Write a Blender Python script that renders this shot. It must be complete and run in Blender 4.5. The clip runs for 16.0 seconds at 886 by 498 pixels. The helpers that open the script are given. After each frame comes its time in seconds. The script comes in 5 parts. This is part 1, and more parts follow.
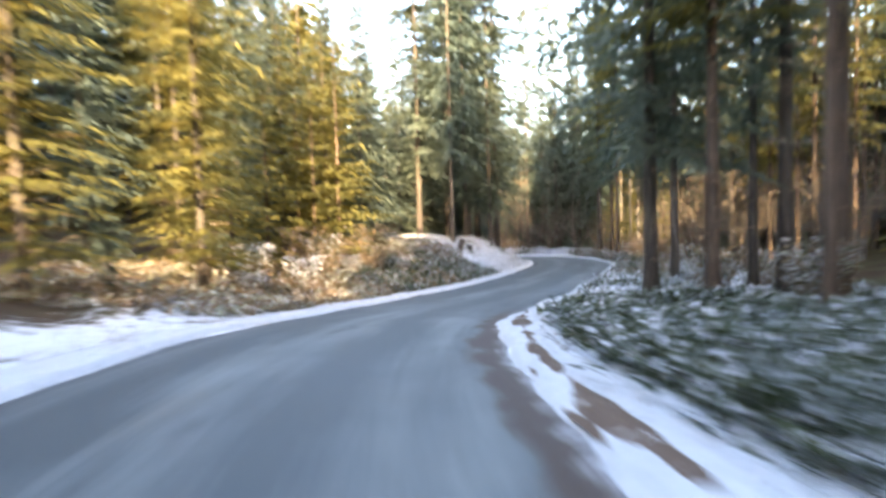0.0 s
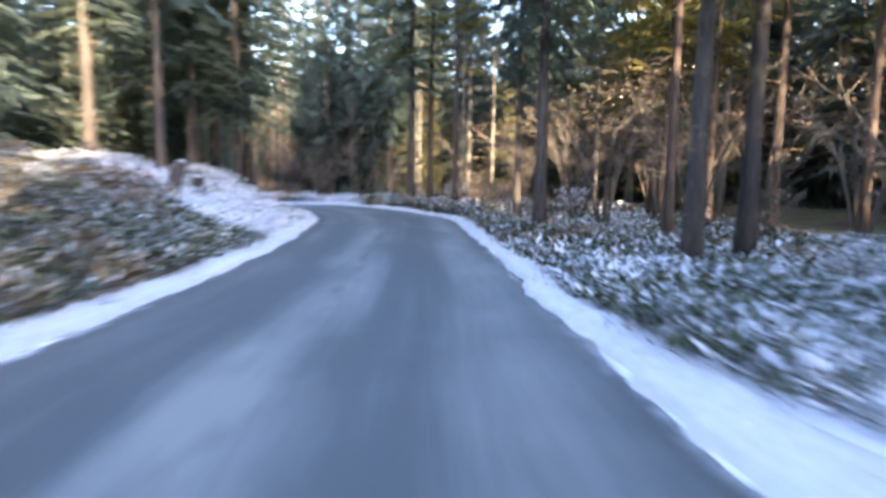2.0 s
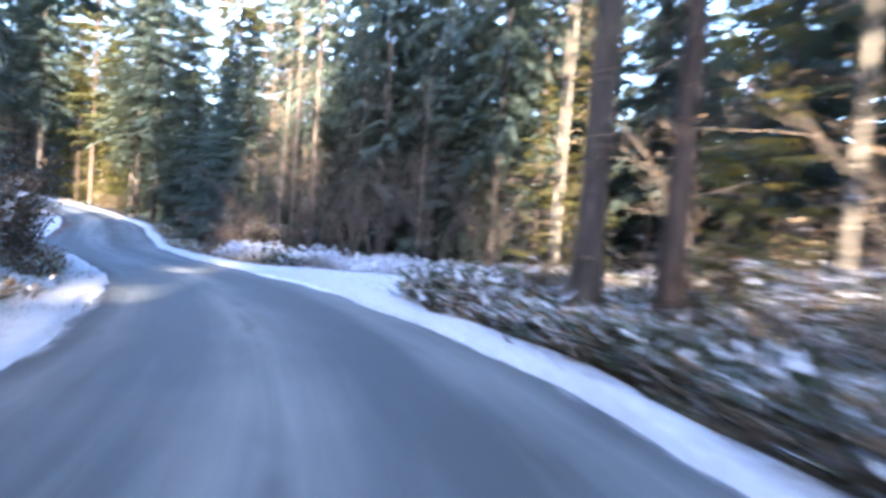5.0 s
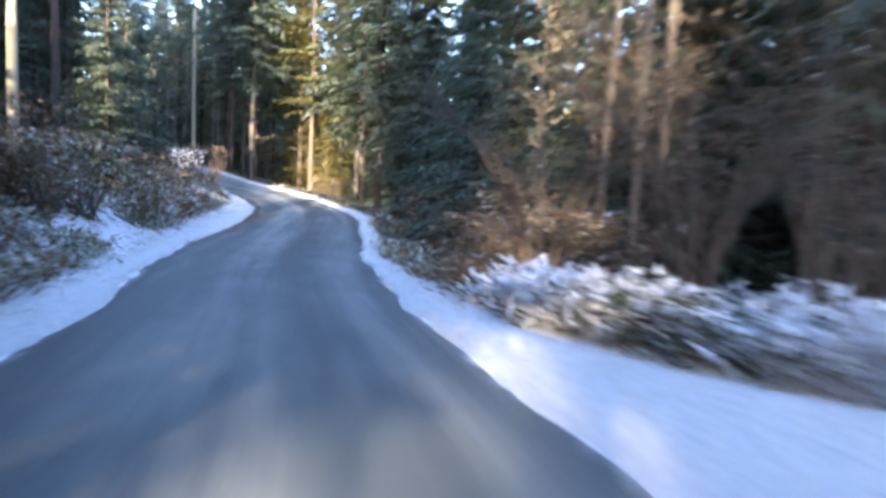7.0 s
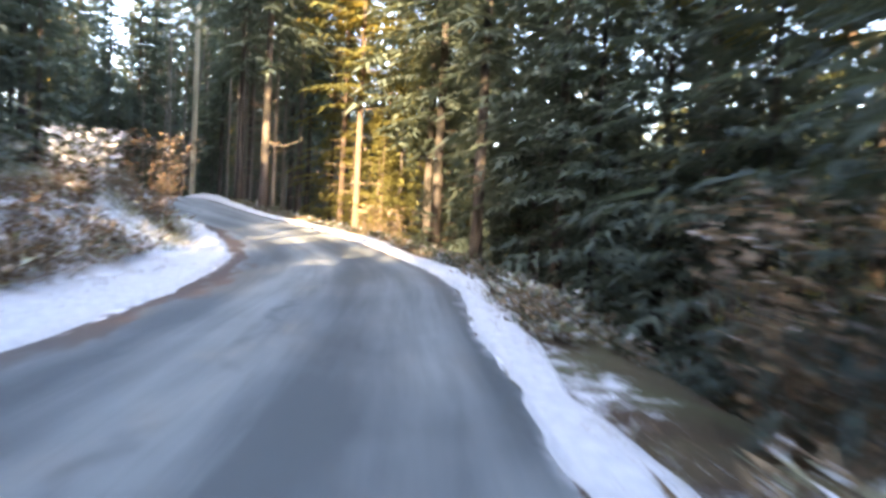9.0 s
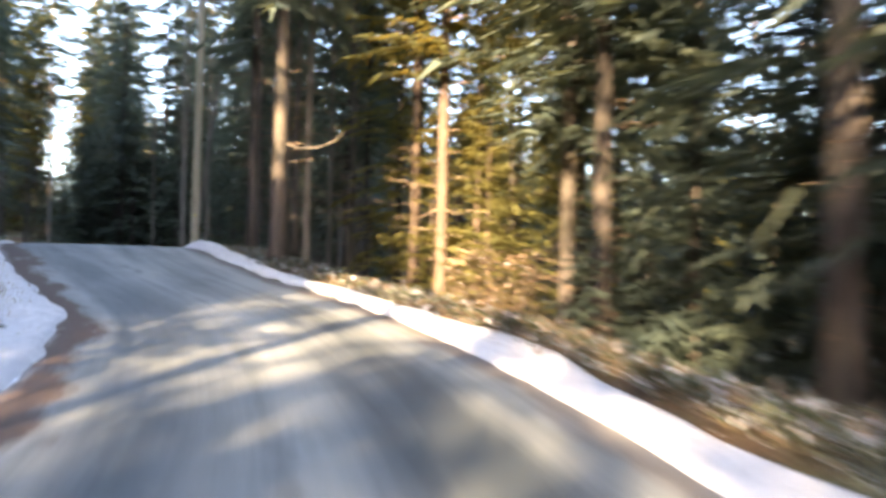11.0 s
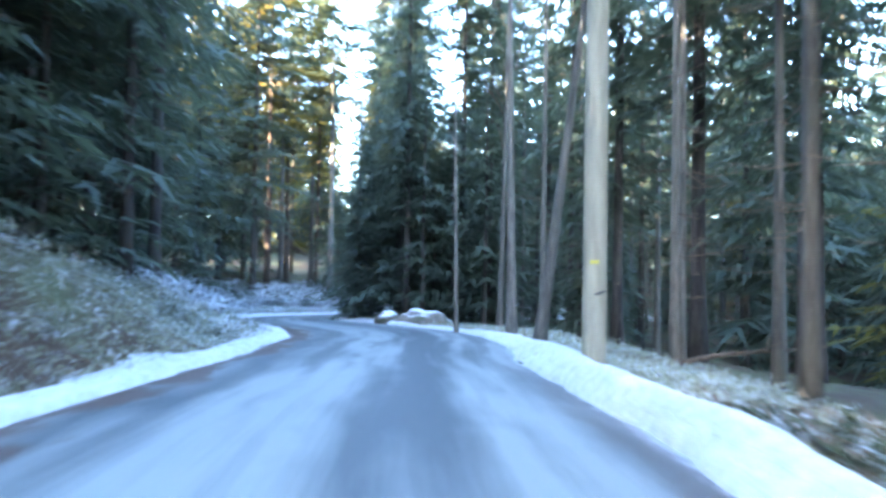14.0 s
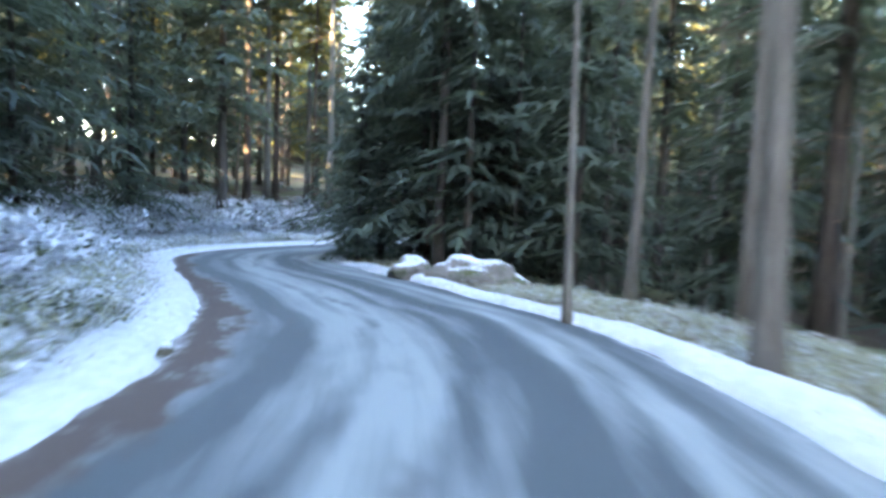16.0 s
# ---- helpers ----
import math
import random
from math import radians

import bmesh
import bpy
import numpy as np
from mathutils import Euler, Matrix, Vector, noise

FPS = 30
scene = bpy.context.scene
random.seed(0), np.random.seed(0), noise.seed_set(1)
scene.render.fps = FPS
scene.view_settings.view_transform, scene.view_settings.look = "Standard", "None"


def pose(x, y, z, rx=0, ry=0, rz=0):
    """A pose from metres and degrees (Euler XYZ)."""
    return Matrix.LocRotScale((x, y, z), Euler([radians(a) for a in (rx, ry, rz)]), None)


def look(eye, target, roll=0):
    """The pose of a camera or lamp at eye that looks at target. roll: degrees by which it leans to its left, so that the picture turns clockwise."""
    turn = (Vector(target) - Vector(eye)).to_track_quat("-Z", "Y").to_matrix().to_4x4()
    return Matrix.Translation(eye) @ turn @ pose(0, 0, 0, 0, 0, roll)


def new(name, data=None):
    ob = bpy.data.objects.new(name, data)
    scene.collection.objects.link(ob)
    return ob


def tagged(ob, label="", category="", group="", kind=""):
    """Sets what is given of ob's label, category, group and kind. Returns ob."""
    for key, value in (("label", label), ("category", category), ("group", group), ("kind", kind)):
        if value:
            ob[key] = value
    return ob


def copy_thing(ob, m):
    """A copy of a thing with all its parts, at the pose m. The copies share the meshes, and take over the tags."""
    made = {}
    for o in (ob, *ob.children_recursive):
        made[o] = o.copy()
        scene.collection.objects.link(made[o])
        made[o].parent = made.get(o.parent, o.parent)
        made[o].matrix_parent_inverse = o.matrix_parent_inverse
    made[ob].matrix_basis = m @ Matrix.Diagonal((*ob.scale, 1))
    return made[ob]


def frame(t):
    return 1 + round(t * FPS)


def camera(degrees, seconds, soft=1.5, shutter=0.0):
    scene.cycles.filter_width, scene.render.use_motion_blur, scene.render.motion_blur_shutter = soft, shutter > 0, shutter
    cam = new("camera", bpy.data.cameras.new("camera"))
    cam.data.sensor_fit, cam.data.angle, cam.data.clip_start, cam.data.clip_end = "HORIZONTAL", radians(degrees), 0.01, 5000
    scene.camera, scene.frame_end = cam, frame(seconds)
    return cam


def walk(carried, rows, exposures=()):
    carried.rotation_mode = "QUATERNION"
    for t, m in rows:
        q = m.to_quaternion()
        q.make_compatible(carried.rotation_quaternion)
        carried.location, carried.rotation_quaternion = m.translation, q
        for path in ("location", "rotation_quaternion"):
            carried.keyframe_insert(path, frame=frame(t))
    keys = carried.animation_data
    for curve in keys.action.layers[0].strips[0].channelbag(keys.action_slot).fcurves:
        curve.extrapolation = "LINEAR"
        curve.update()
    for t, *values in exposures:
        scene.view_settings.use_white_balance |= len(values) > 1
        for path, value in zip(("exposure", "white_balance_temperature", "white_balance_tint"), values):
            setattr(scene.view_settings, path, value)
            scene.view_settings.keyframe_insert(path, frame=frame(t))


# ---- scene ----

# ---- camera and its way along the road ----
cam = camera(65.1, 16.0, soft=3.0, shutter=0.85)
PATH = [
    (0.0, (0.000, 0.000, 1.280), (-0.001, 9.980, 0.652), -1.70),
    (0.5, (-0.518, 5.254, 1.058), (0.084, 15.173, -0.056), -2.01),
    (1.0, (-0.518, 10.064, 0.688), (0.906, 19.859, -0.738), -0.91),
    (1.5, (-0.074, 14.874, 0.170), (2.451, 24.425, -1.377), 0.71),
    (2.0, (0.962, 19.684, -0.274), (4.532, 28.923, -1.648), 0.91),
    (2.5, (2.220, 23.976, -0.644), (6.356, 33.014, -1.741), 0.80),
    (3.0, (3.700, 28.120, -0.866), (8.273, 36.980, -1.633), 1.30),
    (5.5, (8.510, 48.988, -1.606), (9.812, 58.880, -2.284), 4.41),
    (6.0, (8.214, 53.280, -1.754), (8.591, 63.242, -2.537), 3.41),
    (6.5, (7.622, 57.572, -1.976), (7.188, 67.521, -2.882), 2.21),
    (7.0, (6.660, 61.938, -2.272), (5.563, 71.828, -3.264), 2.71),
    (7.5, (5.476, 66.304, -2.494), (4.021, 76.158, -3.380), 4.52),
    (8.0, (4.218, 70.448, -2.716), (2.458, 80.262, -3.481), 4.31),
    (10.5, (-1.054, 86.958, -2.974), (-2.978, 96.770, -2.811), 0.85),
    (11.0, (-2.230, 89.722, -2.752), (-5.073, 99.307, -2.521), 1.23),
    (11.5, (-3.748, 92.397, -2.531), (-7.642, 101.602, -2.212), 1.19),
    (12.0, (-5.609, 94.982, -2.278), (-10.605, 103.637, -1.903), 0.53),
    (12.5, (-7.721, 97.330, -2.086), (-13.518, 105.469, -1.688), 1.52),
    (13.0, (-9.803, 99.295, -1.822), (-16.052, 107.084, -1.298), 2.35),
    (13.5, (-11.858, 101.101, -1.554), (-18.279, 108.747, -0.993), 2.02),
    (14.0, (-13.413, 102.632, -1.372), (-19.692, 110.408, -1.057), 1.04),
    (14.5, (-15.093, 104.336, -1.228), (-21.207, 112.249, -1.088), 0.67),
    (15.0, (-16.894, 106.180, -1.183), (-22.971, 114.112, -1.584), 0.57),
    (15.5, (-18.726, 108.017, -1.266), (-24.861, 115.875, -2.050), 1.56),
    (16.0, (-20.858, 110.094, -1.389), (-27.208, 117.768, -2.274), 2.33),
]

walk(cam, [(t, look(eye, target, roll)) for t, eye, target, roll in PATH], exposures=[(0.0, 3.72, 6950, 16), (0.5, 3.6, 5800, 16), (1.0, 3.6, 5400, 17), (1.5, 3.65, 5350, 17), (2.0, 3.8, 5650, 20), (3.0, 4.25, 5750, 20), (5.5, 3.95, 5150, 23), (6.0, 3.7, 5350, 22), (6.5, 3.6, 5550, 21), (7.0, 3.65, 5450, 19), (7.5, 3.75, 5400, 19), (8.0, 4.25, 6600, 20), (10.5, 3.85, 6950, 20), (11.0, 3.72, 6750, 20), (11.5, 3.35, 6200, 19), (12.0, 3.88, 6000, 15), (12.5, 4.5, 5800, 13), (13.0, 4.9, 5350, 11), (14.0, 5.3, 5350, 11), (15.0, 5.45, 6000, 13), (16.0, 5.35, 6450, 14)])

# ---- sky and sun ----
SUN_ELEV, SUN_HEADING = radians(18.5), radians(-2.0)     # heading: the way the light goes, left of +y
SUN_DIR = Vector((-math.sin(SUN_HEADING) * math.cos(SUN_ELEV), math.cos(SUN_HEADING) * math.cos(SUN_ELEV), -math.sin(SUN_ELEV)))
world = bpy.data.worlds.new("winter_sky")
scene.world = world
world.use_nodes = True
wn = world.node_tree
sky = wn.nodes.new("ShaderNodeTexSky")
sky.sky_type, sky.sun_disc = "NISHITA", False
sky.sun_elevation, sky.sun_rotation = SUN_ELEV, math.pi - SUN_HEADING
sky.air_density, sky.dust_density = 1.0, 1.5
wn.links.new(sky.outputs[0], wn.nodes["Background"].inputs[0])
wn.nodes["Background"].inputs[1].default_value = 0.15
sun = new("sun", bpy.data.lights.new("sun", "SUN"))
sun.data.energy, sun.data.angle, sun.data.color = 4.8, radians(0.6), (1.0, 0.75, 0.43)
sun.matrix_world = look((0, 0, 60), Vector((0, 0, 60)) + SUN_DIR)


# ---- materials ----
class Mat:
    """A small node writer."""

    def __init__(self, name):
        self.m = bpy.data.materials.new(name)
        self.m.use_nodes = True
        self.t = self.m.node_tree
        self.bsdf = self.t.nodes["Principled BSDF"]
        self.coords = self.t.nodes.new("ShaderNodeTexCoord")

    def node(self, kind, **sockets):
        n = self.t.nodes.new(kind)
        for k, v in sockets.items():
            self.put(n.inputs[k.replace("_", " ")], v)
        return n

    def put(self, socket, v):
        if isinstance(v, bpy.types.NodeSocket):
            self.t.links.new(v, socket)
        elif isinstance(v, (tuple, list)) and len(v) == 3 and socket.type == "RGBA":
            socket.default_value = (*v, 1)
        else:
            socket.default_value = v

    def scaled(self, vec, x, y, z):
        n = self.t.nodes.new("ShaderNodeMapping")
        self.put(n.inputs["Vector"], vec)
        n.inputs["Scale"].default_value = (x, y, z)
        return n.outputs[0]

    def noise(self, vec, scale, detail=4.0, rough=0.55, distort=0.0):
        n = self.node("ShaderNodeTexNoise", Vector=vec, Scale=scale, Detail=detail, Roughness=rough, Distortion=distort)
        return n.outputs[0]

    def ramp(self, fac, a, b, ca=(0, 0, 0), cb=(1, 1, 1)):
        n = self.t.nodes.new("ShaderNodeValToRGB")
        n.color_ramp.elements[0].position, n.color_ramp.elements[1].position = a, b
        n.color_ramp.elements[0].color, n.color_ramp.elements[1].color = (*ca, 1), (*cb, 1)
        self.put(n.inputs[0], fac)
        return n.outputs[0]

    def mix(self, fac, a, b, blend="MIX"):
        n = self.t.nodes.new("ShaderNodeMixRGB")
        n.blend_type = blend
        for s, v in zip(n.inputs, (fac, a, b)):
            self.put(s, v)
        return n.outputs[0]

    def maths(self, op, a, b=0.0, c=0.0):
        n = self.t.nodes.new("ShaderNodeMath")
        n.operation = op
        for s, v in zip(n.inputs, (a, b, c)):
            self.put(s, v)
        return n.outputs[0]

    def span(self, value, lo, hi):
        return self.node("ShaderNodeMapRange", Value=value, From_Min=lo, From_Max=hi).outputs[0]

    def bump(self, height, strength, distance):
        n = self.node("ShaderNodeBump", Height=height, Strength=strength, Distance=distance)
        self.put(self.bsdf.inputs["Normal"], n.outputs[0])

    def finish(self, color, rough=0.8, spec=0.3):
        self.put(self.bsdf.inputs["Base Color"], color)
        self.put(self.bsdf.inputs["Roughness"], rough)
        self.put(self.bsdf.inputs["Specular IOR Level"], spec)
        return self.m


def snow_material():
    k = Mat("snow")
    p = k.coords.outputs["Object"]
    fine, soft = k.noise(p, 9.0, 6), k.noise(p, 0.8, 3)
    col = k.mix(k.ramp(fine, 0.3, 0.7), (0.46, 0.485, 0.51), (0.65, 0.665, 0.68))
    litter = k.ramp(k.noise(p, 24.0, 5, 0.7), 0.61, 0.70)
    col = k.mix(k.maths("MULTIPLY", litter, k.ramp(soft, 0.42, 0.62)), col, (0.22, 0.19, 0.15))
    k.bump(k.mix(0.45, k.mix(0.5, fine, k.noise(p, 40.0, 3)), k.noise(p, 2.2, 4, 0.6)), 0.7, 0.10)
    return k.finish(col, 0.75, 0.3)


def road_material():
    """Asphalt: u runs from -2 at the left edge to 2 at the right and v metres along the road."""
    k = Mat("frosted_asphalt")
    uv = k.coords.outputs["UV"]
    sep = k.node("ShaderNodeSeparateXYZ", Vector=uv)
    across, along = sep.outputs[0], sep.outputs[1]
    metres = k.scaled(uv, 1.1, 1.0, 1.0)
    grit = k.noise(metres, 60.0, 4, 0.7)
    blotch = k.noise(k.scaled(uv, 0.8, 0.35, 1), 1.0, 5, 0.6, 0.4)
    wander = k.maths("ADD", across, k.maths("MULTIPLY_ADD", k.noise(k.scaled(uv, 0.0, 0.07, 0), 1.0, 2), 1.3, -0.65))
    tar = k.mix(grit, (0.042, 0.053, 0.056), (0.083, 0.101, 0.106))
    tar = k.mix(k.ramp(blotch, 0.35, 0.7), tar, (0.066, 0.080, 0.085))
    # frost lies in soft bands between the wheel tracks
    stripe = k.maths("COSINE", k.maths("MULTIPLY", k.maths("ADD", wander, 0.25), 3.9))
    streak = k.noise(k.scaled(uv, 1.7, 0.09, 1), 1.0, 4, 0.55, 0.5)
    frost = k.maths("ADD", k.maths("MULTIPLY", stripe, 0.17), streak)
    frost = k.maths("ADD", frost, k.maths("MULTIPLY_ADD", blotch, 0.7, -0.35))
    amount = k.ramp(k.maths("DIVIDE", along, 220.0), 0.44, 0.60, (0.0, 0.0, 0.0), (0.16, 0.16, 0.16))
    thin = k.noise(k.scaled(uv, 5.5, 0.22, 1), 1.0, 5, 0.65, 0.4)
    frost = k.maths("ADD", frost, k.maths("MULTIPLY_ADD", thin, 0.40, -0.20))
    lane = k.maths("ADD", across, k.maths("MULTIPLY_ADD", k.noise(k.scaled(uv, 0.0, 0.11, 0), 1.0, 3), 1.8, -0.9))
    ragged = k.maths("MULTIPLY_ADD", k.noise(k.scaled(uv, 3.0, 0.5, 1), 1.0, 5, 0.7), 0.7, -0.35)
    for at, wide in ((-1.15, 0.12), (-0.55, 0.08), (0.10, 0.07), (0.62, 0.15), (1.05, 0.07), (1.5, 0.17)):
        away = k.maths("ADD", k.maths("ABSOLUTE", k.maths("SUBTRACT", lane, at)), k.maths("MULTIPLY", ragged, 0.35))
        track = k.maths("MULTIPLY", k.span(away, wide + 0.08, wide - 0.05), k.span(along, 128.0, 142.0))
        frost = k.maths("SUBTRACT", frost, k.maths("MULTIPLY", track, 0.26))
    mask = k.ramp(k.maths("ADD", frost, amount), 0.36, 0.84)
    col = k.mix(k.maths("MULTIPLY", mask, k.maths("ADD", amount, 0.36)), tar, (0.395, 0.43, 0.425))
    # a tarred crack wandering along the middle
    bend = k.maths("MULTIPLY_ADD", k.noise(k.scaled(uv, 0.0, 0.55, 0), 1.0, 5, 0.7), 1.1, -0.75)
    crack = k.span(k.maths("ABSOLUTE", k.maths("SUBTRACT", across, bend)), 0.10, 0.03)
    crack = k.maths("MULTIPLY", crack, k.ramp(k.noise(k.scaled(uv, 1.0, 0.5, 1), 1.0, 4), 0.50, 0.62))
    col = k.mix(k.maths("MULTIPLY", crack, 0.45), col, (0.042, 0.045, 0.048))
    # wet, muddy band along the edges
    rag = k.maths("MULTIPLY_ADD", k.noise(k.scaled(uv, 1.8, 0.7, 1), 1.0, 5, 0.65), 1.5, -0.75)
    left_mud = k.span(k.maths("ADD", k.maths("MULTIPLY", across, -1.0), rag), 1.42, 1.60)
    right_mud = k.span(k.maths("ADD", across, k.maths("MULTIPLY", rag, 0.5)), 1.50, 1.65)

    def stretch(lo, hi, soft):
        up = k.node("ShaderNodeMapRange", Value=along, From_Min=lo - soft, From_Max=lo + soft).outputs[0]
        down = k.node("ShaderNodeMapRange", Value=along, From_Min=hi - soft, From_Max=hi + soft, To_Min=1.0, To_Max=0.0).outputs[0]
        return k.maths("MULTIPLY", up, down)

    # thin snow blown over both edges
    near_edge = k.span(k.maths("ADD", k.maths("ABSOLUTE", across), k.maths("MULTIPLY_ADD", k.noise(metres, 2.6, 6, 0.7), 0.7, -0.35)), 1.80, 1.98)
    dusting = k.maths("MULTIPLY", near_edge, k.ramp(k.noise(metres, 9.0, 5, 0.7), 0.35, 0.6))
    wet = k.span(k.maths("ADD", k.maths("MULTIPLY", across, -1.0), k.maths("MULTIPLY", rag, 0.35)), 1.48, 1.72)
    col = k.mix(k.maths("MULTIPLY", k.maths("MULTIPLY", wet, stretch(0, 108, 6)), 0.6), col, (0.034, 0.038, 0.042))
    left_mud = k.maths("MULTIPLY", left_mud, stretch(106, 175, 3))
    right_mud = k.maths("MULTIPLY", right_mud, k.maths("ADD", stretch(4, 37, 2), k.maths("MULTIPLY", stretch(114, 136, 5), 0.7)))
    soil = k.mix(grit, (0.034, 0.021, 0.015), (0.105, 0.064, 0.043))
    col = k.mix(k.maths("MULTIPLY", k.maths("MAXIMUM", left_mud, right_mud), 0.9), col, soil)
    col = k.mix(k.maths("MULTIPLY", dusting, 0.75), col, (0.62, 0.645, 0.67))
    k.bump(grit, 0.35, 0.012)
    return k.finish(col, k.mix(mask, (0.62, 0.62, 0.62), (0.8, 0.8, 0.8)), 0.4)


def ground_material():
    k = Mat("forest_floor")
    p = k.coords.outputs["Object"]
    n1, n2, n3 = k.noise(p, 0.35, 5), k.noise(p, 3.0, 6, 0.65), k.noise(p, 22.0, 5, 0.7)
    col = k.mix(n3, (0.030, 0.022, 0.016), (0.118, 0.082, 0.054))
    col = k.mix(k.ramp(n1, 0.42, 0.62), col, k.mix(n3, (0.04, 0.05, 0.022), (0.17, 0.165, 0.085)))
    cover = k.node("ShaderNodeAttribute")
    cover.attribute_name = "snow_cover"
    mask = k.maths("ADD", k.maths("MULTIPLY_ADD", n2, 0.75, -0.375), k.maths("MULTIPLY_ADD", n1, 0.5, -0.25))
    mask = k.ramp(k.maths("ADD", k.maths("ADD", mask, k.maths("MULTIPLY_ADD", n3, 0.4, -0.2)), cover.outputs["Fac"]), 0.50, 0.62)
    col = k.mix(mask, col, (0.76, 0.79, 0.84))
    k.bump(k.mix(0.5, n2, n3), 0.8, 0.10)
    return k.finish(col, 0.9, 0.2)


def bark_material(name, dark, light, patch=None):
    k = Mat(name)
    p = k.coords.outputs["Object"]
    info = k.t.nodes.new("ShaderNodeObjectInfo")
    ridge = k.noise(k.scaled(p, 9.0, 9.0, 1.6), 1.0, 6, 0.7, 0.6)
    big = k.noise(p, 0.9, 3)
    col = k.mix(k.ramp(ridge, 0.3, 0.72), dark, light)
    col = k.mix(k.maths("MULTIPLY", k.ramp(big, 0.45, 0.75), 0.6), col, patch or (0.13, 0.13, 0.10))
    col = k.mix(1.0, col, k.ramp(info.outputs["Random"], 0.0, 1.0, (0.75, 0.75, 0.75), (1.25, 1.2, 1.15)), "MULTIPLY")
    k.bump(ridge, 0.9, 0.05)
    return k.finish(col, 0.9, 0.2)


def leaf_material(name, dark, light, through_color, share=0.35, frost=0.0):
    """Needles or leaves that let part of the light through."""
    k = Mat(name)
    geo, info = k.t.nodes.new("ShaderNodeNewGeometry"), k.t.nodes.new("ShaderNodeObjectInfo")
    col = k.mix(geo.outputs["Random Per Island"], dark, light)
    col = k.mix(1.0, col, k.ramp(info.outputs["Random"], 0.0, 1.0, (0.75, 0.8, 0.8), (1.25, 1.15, 1.0)), "MULTIPLY")
    if frost:
        rim = k.ramp(k.noise(k.coords.outputs["Object"], 7.0, 4, 0.7), 0.62 - frost * 0.3, 0.70 - frost * 0.3)
        col = k.mix(rim, col, (0.74, 0.77, 0.82))
    k.finish(col, 0.7, 0.25)
    glow = k.node("ShaderNodeBsdfTranslucent", Color=through_color)
    both = k.t.nodes.new("ShaderNodeMixShader")
    both.inputs[0].default_value = share
    k.t.links.new(k.bsdf.outputs[0], both.inputs[1])
    k.t.links.new(glow.outputs[0], both.inputs[2])
    k.t.links.new(both.outputs[0], k.t.nodes["Material Output"].inputs[0])
    return k.m


SNOW, ROAD, FLOOR = snow_material(), road_material(), ground_material()
BARK = bark_material("spruce_bark", (0.028, 0.025, 0.024), (0.105, 0.092, 0.082))
PINE_BARK = bark_material("pine_bark", (0.034, 0.027, 0.023), (0.145, 0.11, 0.085), (0.095, 0.08, 0.07))
PALE_BARK = bark_material("pale_bark", (0.12, 0.105, 0.085), (0.33, 0.295, 0.245), (0.19, 0.18, 0.145))
GREY_BARK = bark_material("grey_bark", (0.072, 0.068, 0.060), (0.22, 0.207, 0.178), (0.16, 0.165, 0.135))
HAZEL_BARK = bark_material("hazel_bark", (0.055, 0.047, 0.040), (0.16, 0.138, 0.115))
TWIG = bark_material("dead_twig", (0.10, 0.075, 0.055), (0.26, 0.20, 0.14))
POLE_WOOD = bark_material("grey_pole_wood", (0.23, 0.22, 0.17), (0.36, 0.35, 0.27), (0.28, 0.29, 0.22))
NEEDLES = leaf_material("spruce_needles", (0.034, 0.054, 0.054), (0.090, 0.121, 0.104), (0.15, 0.175, 0.09), 0.33)
PINE_NEEDLES = leaf_material("pine_needles", (0.045, 0.055, 0.024), (0.13, 0.13, 0.045), (0.32, 0.26, 0.06), 0.38)
HEATH = leaf_material("heath_leaves", (0.020, 0.035, 0.020), (0.075, 0.090, 0.045), (0.08, 0.10, 0.03), 0.2, 0.3)
BRACKEN = leaf_material("brown_bracken", (0.095, 0.068, 0.042), (0.29, 0.215, 0.135), (0.22, 0.14, 0.07), 0.25, 0.2)
FROSTED = leaf_material("frosted_brush", (0.10, 0.095, 0.075), (0.30, 0.29, 0.26), (0.2, 0.19, 0.17), 0.2, 1.05)
GRASS = leaf_material("winter_grass", (0.18, 0.20, 0.12), (0.42, 0.43, 0.30), (0.25, 0.25, 0.14), 0.25, 0.4)


# ---- mesh helpers ----
def mesh_of(name, verts, faces, mats, picks=None, smooth=False):
    me = bpy.data.meshes.new(name)
    if isinstance(faces, np.ndarray):
        n, k = faces.shape
        me.vertices.add(len(verts))
        me.vertices.foreach_set("co", np.asarray(verts, np.float32).ravel())
        me.loops.add(n * k)
        me.loops.foreach_set("vertex_index", faces.astype(np.int32).ravel())
        me.polygons.add(n)
        me.polygons.foreach_set("loop_start", np.arange(0, n * k, k, dtype=np.int32))
    else:
        me.from_pydata([tuple(v) for v in verts], [], faces)
    for m in mats:
        me.materials.append(m)
    if picks is not None:
        me.polygons.foreach_set("material_index", np.asarray(picks, np.int32))
    if smooth:
        me.polygons.foreach_set("use_smooth", np.ones(len(me.polygons), bool))
    me.update(calc_edges=True)
    return me


def blades_mesh(name, corners, mats, picks=None):
    """A mesh of loose blades from an array of n x corners x 3."""
    corners = np.asarray(corners, float)
    n, k = corners.shape[:2]
    return mesh_of(name, corners.reshape(-1, 3), np.arange(k * n).reshape(n, k), mats, picks)


def part(name, me, parent, label="", place=None, kind=""):
    ob = new(name, me)
    ob.parent = parent
    if place is not None:
        ob.matrix_local = place
    return tagged(ob, label, kind=kind)


